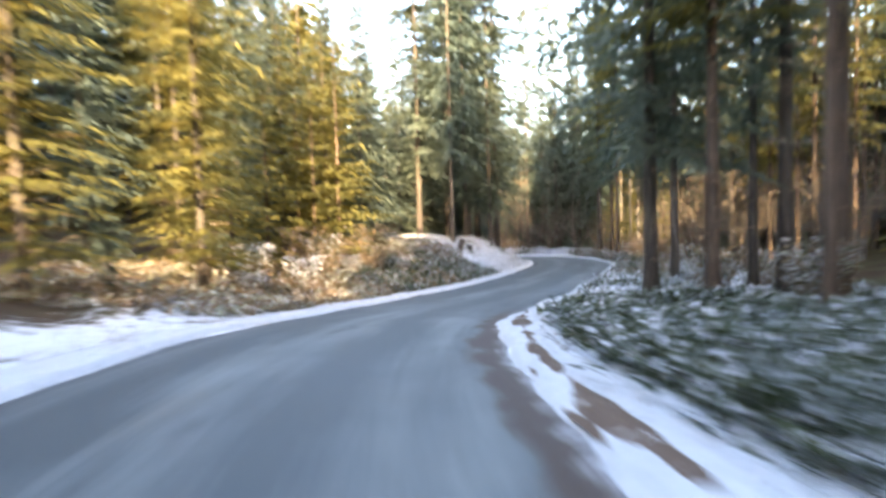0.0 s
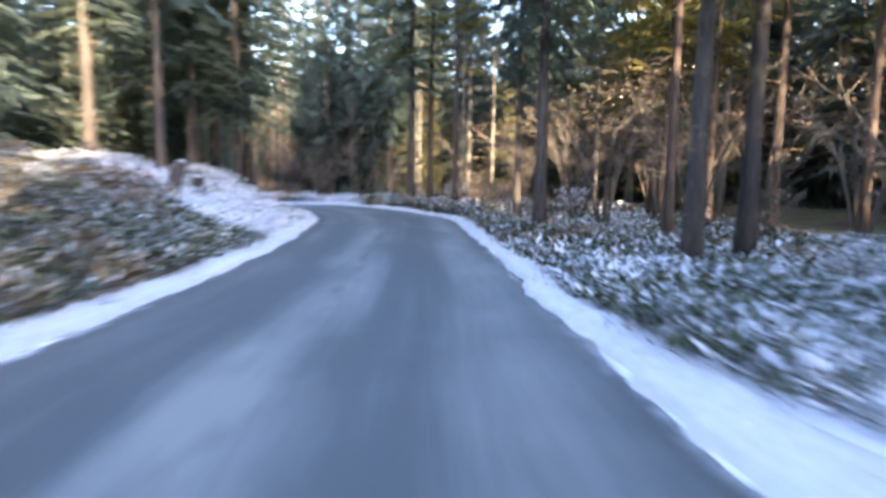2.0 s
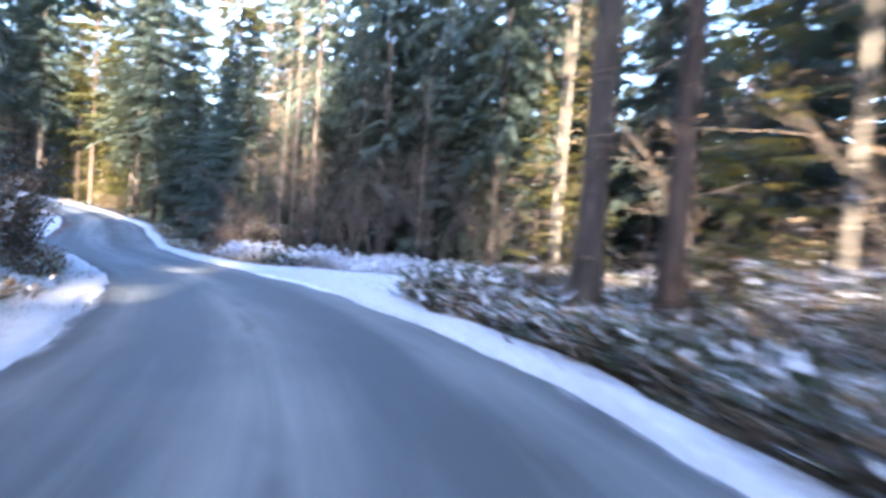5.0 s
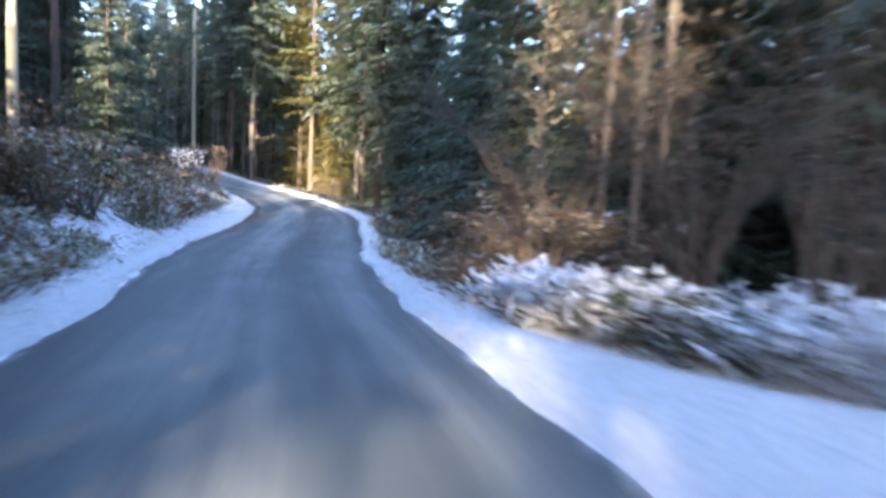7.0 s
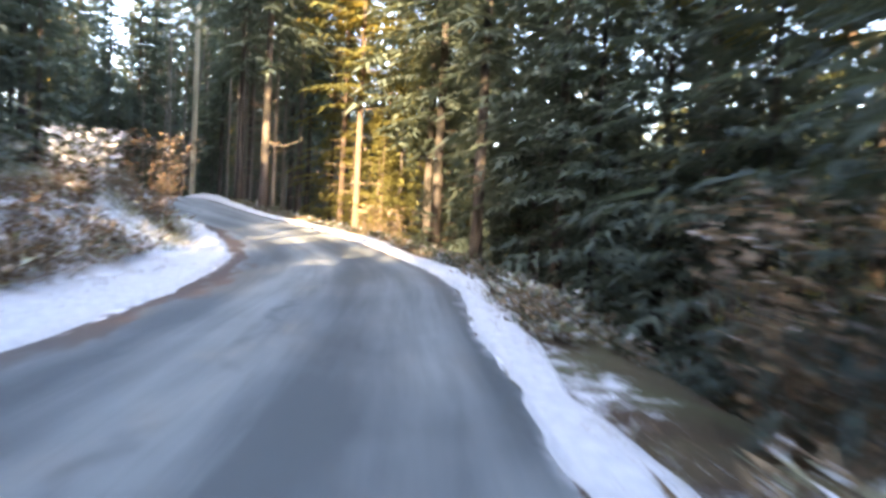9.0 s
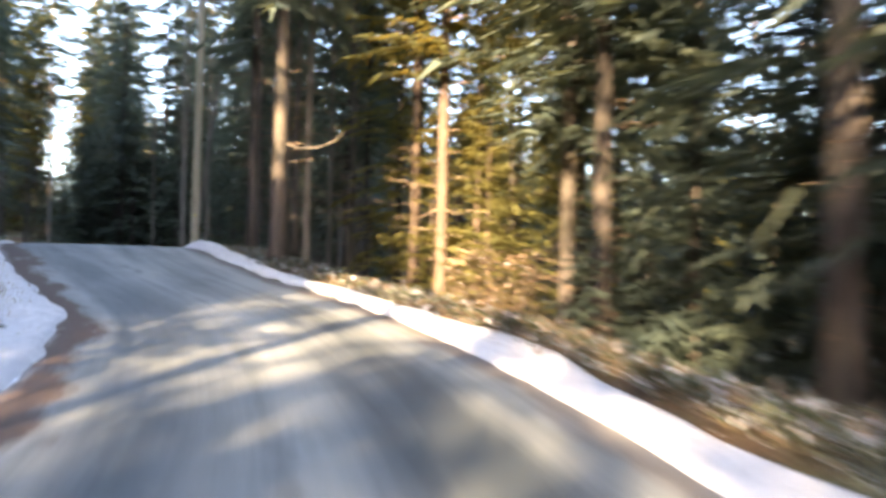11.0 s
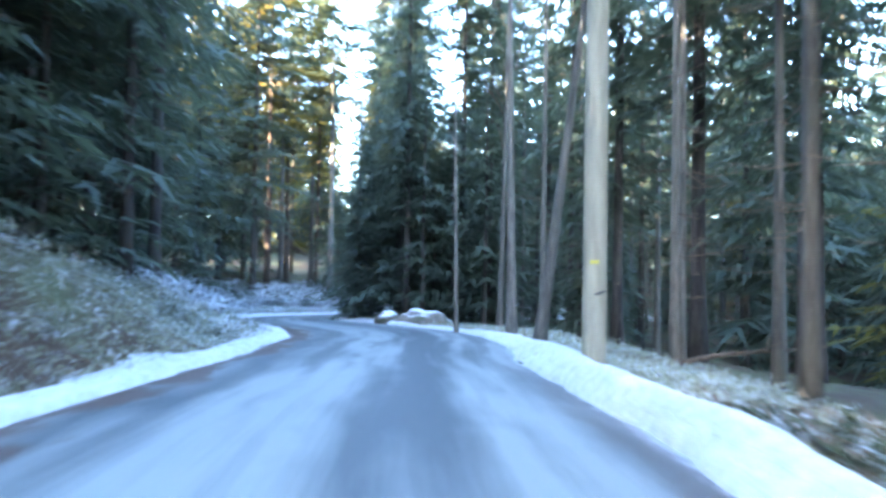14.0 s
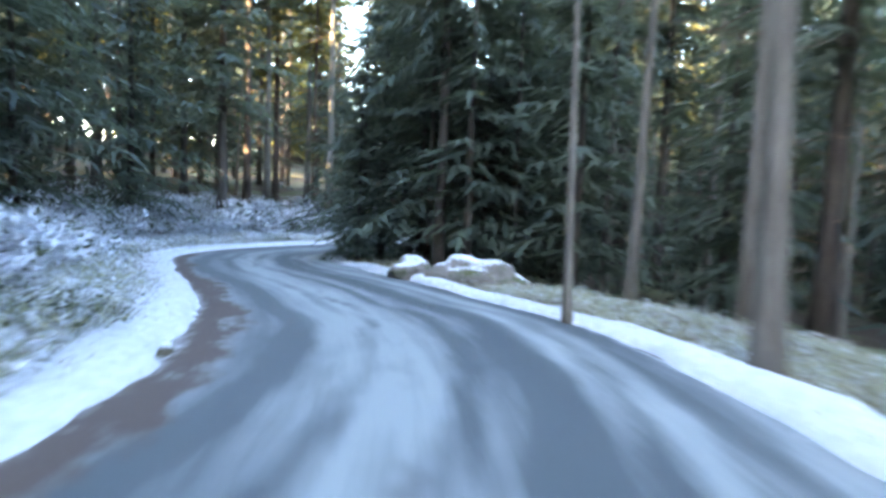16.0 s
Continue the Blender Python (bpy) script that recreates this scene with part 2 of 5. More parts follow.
def tube(path, radii, sides):
    """Verts and faces of a closed tapering tube along points."""
    path = [Vector(p) for p in path]
    verts, faces = [], []
    for i, (p, r) in enumerate(zip(path, radii)):
        d = (path[min(i + 1, len(path) - 1)] - path[max(i - 1, 0)]).normalized()
        a = d.cross(Vector((0.31, 0.95, 0.05))).normalized()
        b = d.cross(a)
        for k in range(sides):
            w = 2 * math.pi * k / sides
            verts.append(p + (a * math.cos(w) + b * math.sin(w)) * r)
    for i in range(len(path) - 1):
        for k in range(sides):
            m = (k + 1) % sides
            faces.append((i * sides + k, i * sides + m, (i + 1) * sides + m, (i + 1) * sides + k))
    faces.append(tuple(range(sides))[::-1])
    faces.append(tuple((len(path) - 1) * sides + k for k in range(sides)))
    return verts, faces


def joined(pieces):
    verts, faces = [], []
    for v, f in pieces:
        base = len(verts)
        verts += v
        faces += [tuple(i + base for i in q) for q in f]
    return verts, faces


# ---- the road's line: middle of the carriageway, x, y and surface height ----
CENTRE = [(1.1, -20.0, 0.77), (0.5, -14.0, 0.54), (-0.2, -8.1, 0.31), (-0.8, -2.1, 0.08), (-1.5, 4.1, -0.17), (-1.5, 10.1, -0.60),
          (-0.7, 16.0, -1.20), (0.9, 22.1, -1.75), (2.8, 27.5, -2.11), (4.8, 33.3, -2.37), (6.7, 39.0, -2.57), (8.2, 44.8, -2.75),
          (8.4, 50.7, -2.94), (7.5, 56.7, -3.21), (6.2, 62.3, -3.57), (4.2, 68.2, -3.89), (2.2, 73.6, -4.16), (0.2, 79.4, -4.36),
          (-1.2, 85.2, -4.32), (-2.8, 91.1, -3.92), (-6.2, 96.2, -3.48), (-10.7, 100.0, -2.99), (-15.2, 103.9, -2.45), (-19.2, 108.4, -2.57)]
CENTRE += [(-24.58, 114.55, -2.94), (-28.9, 117.4, -3.16), (-33.6, 119.6, -3.37), (-37.6, 122.0, -3.57), (-40.0, 126.4, -3.79), (-41.5, 132.8, -4.06),
           (-41.4, 139.8, -4.38), (-40.5, 149.0, -4.78), (-38.0, 161.0, -5.28), (-36.0, 175.0, -5.82)]
STEP = 0.4


def smooth_line(points, step):
    pts = np.array(points, float)
    pts = np.vstack([2 * pts[0] - pts[1], pts, 2 * pts[-1] - pts[-2]])
    out = []
    for a, b, c, d in zip(pts, pts[1:], pts[2:], pts[3:]):
        n = max(2, int(np.linalg.norm(c[:2] - b[:2]) / 0.1))
        u = np.linspace(0, 1, n, endpoint=False)[:, None]
        out.append(0.5 * (2 * b + (c - a) * u + (2 * a - 5 * b + 4 * c - d) * u**2 + (3 * b - a - 3 * c + d) * u**3))
    out = np.vstack(out)
    s = np.r_[0, np.cumsum(np.hypot(*np.diff(out[:, :2], axis=0).T))]
    at = np.arange(0, s[-1], step)
    return np.stack([np.interp(at, s, out[:, i]) for i in range(3)], 1), at


LINE, ALONG = smooth_line(CENTRE, STEP)
AHEAD = np.gradient(LINE[:, :2], axis=0)
AHEAD /= np.linalg.norm(AHEAD, axis=1)[:, None]
RIGHT = np.stack([AHEAD[:, 1], -AHEAD[:, 0]], 1)


def by(pairs):
    """A smooth function of the distance along the road from (distance, value) pairs."""
    xs, ys = zip(*pairs)
    return lambda s: np.interp(s, xs, ys)


half_width = by([(0, 2.2), (35, 2.35), (45, 2.5), (58, 2.4), (65, 2.5), (75, 2.1), (85, 1.95), (92, 1.95), (100, 2.35), (106, 2.5), (112, 2.2), (116, 1.9),
                 (122, 1.9), (132, 2.25), (136, 2.2), (141, 2.08), (144, 2.35), (148, 2.4), (152, 2.15), (158, 2.05), (240, 2.0)])
bank_left = by([(0, 0.3), (43, 0.4), (52, 0.9), (58, 1.5), (66, 1.5), (74, 1.05), (85, 1.0), (95, 1.2), (112, 1.4), (118, 1.4), (124, 1.65), (129, 1.75), (136, 1.85), (138.5, 1.8), (141, 1.35), (146, 1.1), (160, 0.8), (240, 0.6)])
bank_reach = by([(0, 4.0), (116, 4.0), (123, 2.7), (138, 2.6), (143, 3.6), (240, 4.0)])
bank_slope = by([(0, 0.11), (118, 0.11), (124, 0.03), (141, 0.03), (149, 0.11), (240, 0.11)])
bank_right = by([(0, 0.0), (50, 0.0), (80, -0.1), (92, -0.1), (100, -0.5), (112, -1.1), (128, -1.1), (136, -0.5), (150, -0.35), (240, -0.3)])
berm_right = by([(0, 0.0), (129, 0.0), (134, 0.19), (141, 0.19), (148, 0.0), (240, 0.0)])
fall_right = by([(0, -0.01), (85, -0.02), (100, -0.12), (112, -0.25), (130, -0.25), (145, -0.15), (240, -0.1)])
snow_left = by([(0, 1.0), (30, 1.0), (45, 0.75), (60, 0.65), (75, 0.8), (85, 0.9), (95, 0.9), (105, 1.1), (112, 1.3), (119, 0.9), (124, 0.62), (138, 0.62), (145, 0.8), (240, 0.7)])
snow_right = by([(0, 0.95), (31, 0.95), (34, 1.15), (37, 1.1), (40, 1.6), (43, 1.3), (46, 0.7), (70, 0.58), (78.3, 1.0), (80.3, 3.0), (82, 5.0), (85.5, 4.4), (88, 2.2), (91, 1.1), (96, 0.75), (100, 0.58), (110, 0.66), (122, 0.7), (128, 0.55), (140, 0.65), (144, 0.55), (150, 0.55), (240, 0.6)])


def step01(x, a, b):
    u = np.clip((x - a) / (b - a), 0, 1)
    return u * u * (3 - 2 * u)


def wave(x, y, seed):
    """Soft, irregular bumps of about -1 to 1."""
    r = np.random.RandomState(seed)
    out = 0
    for k in range(7):
        a, f, ph = r.rand() * 6.28, 0.55 + 0.9 * r.rand(), r.rand() * 6.28
        out = out + np.sin((x * math.cos(a) + y * math.sin(a)) * f + ph + 0.8 * np.sin(0.7 * f * (x * math.sin(a) - y * math.cos(a)) + ph))
    return out / 3.2


def beside(x, y):
    """Distance along the road, offset to its right and height of the road, for arrays of places."""
    x, y = np.ravel(np.asarray(x, float)), np.ravel(np.asarray(y, float))
    s, o, z = np.empty(len(x)), np.empty(len(x)), np.empty(len(x))
    for i in range(0, len(x), 20000):
        dx, dy = x[i:i + 20000, None] - LINE[None, ::2, 0], y[i:i + 20000, None] - LINE[None, ::2, 1]
        d = np.hypot(dx, dy)
        k = d.argmin(1)
        near = d[np.arange(len(k)), k]
        w = np.exp(-(d - near[:, None]) / (0.25 + 0.22 * near[:, None]))
        z[i:i + 20000] = (w * LINE[None, ::2, 2]).sum(1) / w.sum(1)
        j = 2 * k
        px, py = x[i:i + 20000] - LINE[j, 0], y[i:i + 20000] - LINE[j, 1]
        o[i:i + 20000] = np.where(px * RIGHT[j, 0] + py * RIGHT[j, 1] >= 0, 1, -1) * near
        s[i:i + 20000] = ALONG[j] + px * AHEAD[j, 0] + py * AHEAD[j, 1]
    return s, o, z


def ground(x, y):
    """Height of the ground, the distance along the road and how far outside the asphalt the place is (left negative)."""
    x, y = np.ravel(np.asarray(x, float)), np.ravel(np.asarray(y, float))
    s, o, z = beside(x, y)
    e = np.abs(o) - half_width(s)
    left, far = o < 0, np.minimum(np.maximum(e - 3.5, 0), 60)
    strip = np.where(left, snow_left(s), snow_right(s))
    rise = np.where(left, bank_left(s) * step01(e, 0.6, bank_reach(s)) + bank_slope(s) * far, bank_right(s) * step01(e, 0.8, 4.2) + fall_right(s) * np.minimum(far, 30))
    rough = step01(e, strip, strip + 2.0)
    rise = rise + rough * (0.13 * wave(x * 1.3, y * 1.3, 3) + 0.06 * wave(x * 3.7, y * 3.7, 5)) + 0.5 * step01(e, 8, 30) * wave(x * 0.16, y * 0.16, 9)
    return z - 0.07 * (1 - step01(e, -0.3, 0.5)) + rise, s, np.where(left, -1, 1) * e


def height(x, y):
    return float(ground([x], [y])[0][0])


# ---- ground ----
def axis(lo, hi, step, reach):
    inner = np.arange(lo, hi + step / 2, step)
    grow = step * 1.35 ** np.arange(1, 24)
    grow = np.cumsum(grow)
    grow = grow[grow < reach]
    return np.r_[(lo - grow)[::-1], inner, hi + grow]


def build_ground():
    xs, ys = axis(-62, 36, 0.7, 2500), axis(-24, 165, 0.7, 2500)
    gx, gy = np.meshgrid(xs, ys)
    z, s, e = ground(gx, gy)
    n, m = len(xs), len(ys)
    i = (np.arange(m - 1)[:, None] * n + np.arange(n - 1)[None]).ravel()
    faces = np.stack([i, i + 1, i + n + 1, i + n], 1)
    me = mesh_of("ground", np.stack([gx.ravel(), gy.ravel(), z], 1), faces, [FLOOR], smooth=True)
    strip = np.where(e < 0, snow_left(s), snow_right(s))
    near = 1 - step01(np.abs(e), strip, strip + 5.0)
    cover = 0.30 + 0.36 * near + 0.15 * ((e < 0) & (s > 53) & (s < 74)) * near - 0.22 * ((e < 0) & (s > 36) & (s < 53)) * near - 0.26 * ((e > 0) & (s > 49) & (s < 72)) * near - 0.14 * ((e > 0) & (((s > 58) & (s < 79)) | ((s > 96) & (s < 124)))) * near - 0.10 * ((np.abs(e) > 5) & (s > 105)) - 0.30 * ((e > 0.5) & (s > 128) & (s < 260)) - 0.35 * ((e > 4) & (s > 64) & (s < 78)) - 0.27 * ((e < 0) & (s > 120) & (s < 141)) * near - 0.16 * ((e < 0) & (s >= 141)) * near + 0.16 * ((e > 0) & (s > 78) & (s < 93)) * near - 0.4 * ((e > 4.6) & (s > 77) & (s < 92)) - 0.36 * ((e > 0.9) & (s > 67) & (s <= 77.5)) * near - 0.2 * ((e > 0) & (s > 124) & (s < 142)) * near + 0.26 * ((e < 0) & (e > -14) & (s > 149) & (s < 195)) - 0.15 * ((e > 0) & (s > 110) & (s < 130)) * near - 0.14 * ((e > 1) & (e < 18) & (s > 102) & (s < 130))
    me.attributes.new("snow_cover", "FLOAT", "POINT").data.foreach_set("value", cover)
    tagged(new("ground", me), "forest floor of brown litter with patches of snow", "ground", kind="structure")


def ribbon(name, rows, cols, place, mat, uvs):
    """A strip of rows x cols verts; place(i, k) gives xyz arrays."""
    verts = place
    i = (np.arange(rows - 1)[:, None] * cols + np.arange(cols - 1)[None]).ravel()
    faces = np.stack([i, i + 1, i + cols + 1, i + cols], 1)
    me = mesh_of(name, verts.reshape(-1, 3), faces, [mat], smooth=True)
    layer = me.uv_layers.new(name="along")
    layer.data.foreach_set("uv", uvs.reshape(-1, 2)[faces.ravel()].ravel())
    return me


def build_road():
    u = np.linspace(-1, 1, 13)
    hw = half_width(ALONG) + 0.12
    ragged = 0.10 * wave(ALONG * 2.1, ALONG * 0, 21) * 1.0
    off = u[None] * hw[:, None] + np.where(np.abs(u) > 0.95, 1, 0)[None] * ragged[:, None] * np.sign(u)[None]
    x = LINE[:, 0, None] + RIGHT[:, 0, None] * off
    y = LINE[:, 1, None] + RIGHT[:, 1, None] * off
    z = LINE[:, 2, None] + 0.02 * (1 - np.abs(u[None]) ** 2) - 0.05 * (np.abs(u[None]) > 0.99)
    me = ribbon("road", len(ALONG), len(u), np.stack([x, y, z], 2), ROAD, np.stack([np.repeat(2.0 * u[None], len(ALONG), 0), np.repeat(ALONG[:, None], len(u), 1)], 2))
    tagged(new("road", me), "narrow grey asphalt lane with frost between the wheel tracks", "road", kind="structure")


def build_verge(side):
    """The strip of old snow along one edge, uneven and rounded."""
    u = np.linspace(0, 1, 11)
    wide = (snow_left if side < 0 else snow_right)(ALONG)
    hw = half_width(ALONG)
    calm = np.minimum(1, wide)
    inner = hw - 0.05 + 0.12 * calm * wave(ALONG * 1.4, ALONG * 0 + side, 31) + 0.07 * wave(ALONG * 5.0, ALONG * 0 + side, 32)
    outer = hw + wide + 0.26 * calm * wave(ALONG * 0.9, ALONG * 0 + side, 33) + 0.13 * calm * wave(ALONG * 3.1, ALONG * 0 + side, 34)
    outer = np.maximum(outer, inner + 0.3)
    off = inner[:, None] + (outer - inner)[:, None] * u[None]
    x = LINE[:, 0, None] + RIGHT[:, 0, None] * off * side
    y = LINE[:, 1, None] + RIGHT[:, 1, None] * off * side
    base = np.maximum(ground(x, y)[0].reshape(x.shape), LINE[:, 2, None] - 0.02)
    base = np.where(off < hw[:, None] + 0.3, LINE[:, 2, None], base)
    dome = np.clip(np.sin(np.pi * np.clip(u, 0.0, 1)) ** 0.6, 0, 1)
    z = base + 0.012 + dome[None] * (0.06 + 0.03 * wave(x * 2.5, y * 2.5, 35) + 0.018 * wave(x * 7.0, y * 7.0, 36)) - 0.10 * ((u == 0) | (u == 1))[None]
    if side > 0:
        z = z + berm_right(ALONG)[:, None] * (step01(u, 0.05, 0.55) * (1 - 0.9 * step01(u, 0.75, 1.0)))[None]
    me = ribbon("snow_verge", len(ALONG), len(u), np.stack([x, y, z], 2), SNOW, np.stack([off, np.repeat(ALONG[:, None], len(u), 1)], 2))
    tagged(new("snow_verge", me), "strip of old white snow along the road's edge", "snow", kind="structure")


build_ground()
build_road()
build_verge(-1)
build_verge(1)


def build_mud_track():
    """A wheel rut pressed into the snow beside the asphalt, filled with brown grit."""
    k = Mat("brown_grit")
    q = k.coords.outputs["Object"]
    k.bump(k.noise(q, 20.0, 4), 0.6, 0.02)
    grit = k.mix(k.noise(q, 9.0, 5, 0.7), (0.060, 0.042, 0.034), (0.22, 0.155, 0.11))
    mat = k.finish(k.mix(k.ramp(k.noise(q, 3.2, 5, 0.7), 0.58, 0.64), grit, (0.62, 0.62, 0.63)), 0.9, 0.2)
    for near, far, lo, hi, lift in ((0.08, 0.48, 20, 36, 0.066),):
        pick = (ALONG > lo) & (ALONG < hi)
        s, c, r = ALONG[pick], LINE[pick], RIGHT[pick]
        taper = np.minimum(1, np.minimum(s - lo, hi - s) / 2.5)
        mid = half_width(s) + (near + far) / 2 + 0.05 * wave(s * 0.8, s * 0, 51)
        wide = (far - near) / 2 * taper * (1 + 0.30 * wave(s * 1.3, s * 0, 52) + 0.18 * wave(s * 4.1, s * 0, 53))
        off = mid[:, None] + wide[:, None] * np.linspace(-1, 1, 5)[None]
        x, y = c[:, 0, None] + r[:, 0, None] * off, c[:, 1, None] + r[:, 1, None] * off
        z = c[:, 2, None] + lift + 0.050 * np.array([-1.1, -0.1, 0.35, -0.1, -1.1])[None]
        me = ribbon("mud_track", len(s), 5, np.stack([x, y, z], 2), mat, np.stack([off, np.repeat(s[:, None], 5, 1)], 2))
        tagged(new("mud_track", me), "brown gritty wheel rut in the snow beside the asphalt", "mud", kind="structure")


build_mud_track()


# ---- trees ----
def trunk_mesh(name, tall, foot, mat, rng, lean=0.0, top=0.06, sides=8, rings=11):
    pts, rad = [], []
    a, b = rng.uniform(0, 6.28), rng.uniform(0.02, 0.10)
    for i in range(rings):
        u = i / (rings - 1)
        h = tall * u ** 1.25 - (0.35 if i == 0 else 0)
        sway = b * math.sin(u * 4.0 + a) * u
        pts.append((sway * math.cos(a) + lean * tall * u, sway * math.sin(a), h))
        rad.append(foot * ((1 - u) * (1 - top) + top) * (1.0 + 0.45 * math.exp(-max(h, 0) / 0.35)))
    v, f = tube(pts, rad, sides)
    return mesh_of(name, v, f, [mat], smooth=True)


def needle_crown(name, tall, low, reach, gap, per, sprays, mat, rng, droop=0.25, shape=0.8, sparse=0.0, size=1.0, raw=False, longest=0.72):
    """Whorls of branches, each a fan of drooping sprays."""
    out = []
    h = low
    while h < tall - 0.25:
        u = (h - low) / (tall - low)
        bold = 1.0 if raw or h < 14 else 1.4
        long = max(0.35, reach * (1 - u) ** shape * (0.55 + 0.45 * min(1, u * 5 + 0.2)))
        for _ in range(per):
            if rng.random() < sparse:
                continue
            w, ln = rng.uniform(0, 6.283), long * rng.uniform(0.6, 1.15)
            out_dir = np.array([math.cos(w), math.sin(w), 0.0])
            side = np.array([-math.sin(w), math.cos(w), 0.0])
            start = np.array([0, 0, h + rng.uniform(-gap, gap) * 0.5])
            tilt = rng.uniform(-0.15, 0.15) + 0.35 * u
            for k in range(sprays + 1):
                v = (k + 0.6 + rng.uniform(-0.3, 0.3)) / (sprays + 0.6)
                at = start + out_dir * ln * v + np.array([0, 0, ln * (tilt * v - droop * v * v)])
                for sg in ((-1, 1) if k < sprays else (0,)):
                    sl = size * bold * (min(0.20 + 0.30 * ln * (1 - 0.55 * v), longest) * rng.uniform(0.7, 1.25))
                    d = out_dir * rng.uniform(0.45, 0.9) + side * sg * rng.uniform(0.6, 1.0) + np.array([0, 0, -rng.uniform(0.15, 0.75)])
                    d /= np.linalg.norm(d)
                    wd = np.cross(d, np.array([rng.uniform(-0.6, 0.6), rng.uniform(-0.6, 0.6), 1.0]))
                    wd *= size * bold * rng.uniform(0.045, 0.085) * (0.6 + 0.22 * ln) / np.linalg.norm(wd)
                    out.append((at + wd, at + d * sl * 1.15, at - wd))
        h += gap * (1.0 if raw or h < 14 else 1.7)
    return out if raw else blades_mesh(name, out, [mat])


def dead_branches(name, low, high, count, reach, mat, rng):
    bits = []
    for _ in range(count):
        h, w, ln = rng.uniform(low, high), rng.uniform(0, 6.283), reach * rng.uniform(0.35, 1.0)
        c, s, d = math.cos(w), math.sin(w), rng.uniform(-0.9, 0.5)
        p = [(0, 0, h), (c * ln * 0.5, s * ln * 0.5, h + d * ln * 0.35), (c * ln, s * ln, h + d * ln * 0.5 + 0.1 * ln)]
        bits.append(tube(p, (0.017, 0.010, 0.004), 3))
        for _ in range(2):
            v, w2 = rng.uniform(0.4, 0.9), w + rng.choice((-1, 1)) * rng.uniform(0.5, 1.0)
            q = Vector(p[0]).lerp(Vector(p[2]), v)
            l2 = ln * 0.4
            bits.append(tube([q, q + Vector((math.cos(w2) * l2, math.sin(w2) * l2, -0.1 * l2))], (0.009, 0.004), 3))
    v, f = joined(bits)
    return mesh_of(name, v, f, [mat])


def hazel_stem(name, tall, rng):
    """One thin stem, arching outward and forking into fine twigs."""
    bits = []
    w, ln = rng.uniform(0, 6.283), tall * rng.uniform(0.6, 1.0)
    out = Vector((math.cos(w), math.sin(w), 0))
    a, b = rng.uniform(0.10, 0.25), rng.uniform(0.15, 0.5)
    pts = [out * (0.12 + ln * (a * u + b * u * u * u)) + Vector((0, 0, -0.1 + ln * (u - 0.22 * b * u * u * u))) for u in (0, 0.25, 0.5, 0.75, 1.0)]
    r = 0.020 + 0.006 * ln
    bits.append(tube(pts, (r, r * 0.8, r * 0.6, r * 0.4, 0.005), 5))
    for _ in range(7):
        i = rng.choice((1, 2, 2, 3, 3))
        q = pts[i].lerp(pts[min(i + 1, 4)], rng.random())
        d = (out * rng.uniform(0.0, 1.0) + Vector((rng.uniform(-1, 1), rng.uniform(-1, 1), rng.uniform(0.0, 1.1)))).normalized()
        l2 = ln * rng.uniform(0.14, 0.32)
        e = q + d * l2
        bits.append(tube([q, q.lerp(e, 0.5) + Vector((0, 0, 0.04)), e], (0.013, 0.009, 0.004), 3))
        for _ in range(3):
            f = q.lerp(e, rng.uniform(0.3, 0.95))
            g = (d + Vector((rng.uniform(-1, 1), rng.uniform(-1, 1), rng.uniform(-0.6, 0.6)))).normalized()
            bits.append(tube([f, f + g * l2 * 0.5], (0.007, 0.004), 3))
    v, f = joined(bits)
    return mesh_of(name, v, f, [HAZEL_BARK])


def hazel_leaves(name, tall, rng):
    out = []
    for _ in range(260):
        w, h = rng.uniform(0, 6.283), tall * rng.uniform(0.25, 0.95)
        r = rng.uniform(0.1, 0.42) * h
        at = np.array([math.cos(w) * r, math.sin(w) * r, h])
        d = np.array([rng.uniform(-1, 1), rng.uniform(-1, 1), -0.6])
        d *= rng.uniform(0.05, 0.10) / np.linalg.norm(d)
        sd = np.cross(d, [rng.uniform(-1, 1), rng.uniform(-1, 1), 0.6]) * 0.4
        out.append((at + sd, at + d, at - sd))
    return blades_mesh(name, out, [BRACKEN])


def bare_limbs(name, tall, spread, mat, rng, first=0.25, limbs=16, twigs=7):
    bits = []
    for i in range(limbs):
        u = first + (1 - first) * (i + rng.random()) / limbs
        h, w = tall * u, rng.uniform(0, 6.283)
        ln = spread * (1.15 - u) * rng.uniform(0.6, 1.2)
        d = Vector((math.cos(w), math.sin(w), rng.uniform(0.35, 1.2))).normalized()
        p0 = Vector((0, 0, h))
        p1 = p0 + d * ln * 0.5 + Vector((0, 0, rng.uniform(-0.1, 0.2)))
        p2 = p1 + (d + Vector((rng.uniform(-0.4, 0.4), rng.uniform(-0.4, 0.4), rng.uniform(-0.1, 0.5)))).normalized() * ln * 0.5
        r = 0.012 + 0.011 * ln
        bits.append(tube([p0, p1, p2], (r, r * 0.6, r * 0.2), 4))
        for _ in range(twigs):
            v = rng.uniform(0.25, 1.0)
            q = p0.lerp(p1, v * 2) if v < 0.5 else p1.lerp(p2, v * 2 - 1)
            g = (d + Vector((rng.uniform(-1, 1), rng.uniform(-1, 1), rng.uniform(-0.5, 0.7)))).normalized()
            l2 = ln * rng.uniform(0.2, 0.45)
            e = q + g * l2
            bits.append(tube([q, e], (r * 0.35, 0.004), 3))
            for _ in range(2):
                g2 = (g + Vector((rng.uniform(-1, 1), rng.uniform(-1, 1), rng.uniform(-0.6, 0.6)))).normalized()
                a = q.lerp(e, rng.uniform(0.3, 0.9))
                bits.append(tube([a, a + g2 * l2 * 0.6], (0.006, 0.003), 3))
    v, f = joined(bits)
    return mesh_of(name, v, f, [mat])


KINDS, WOODS = {}, {}


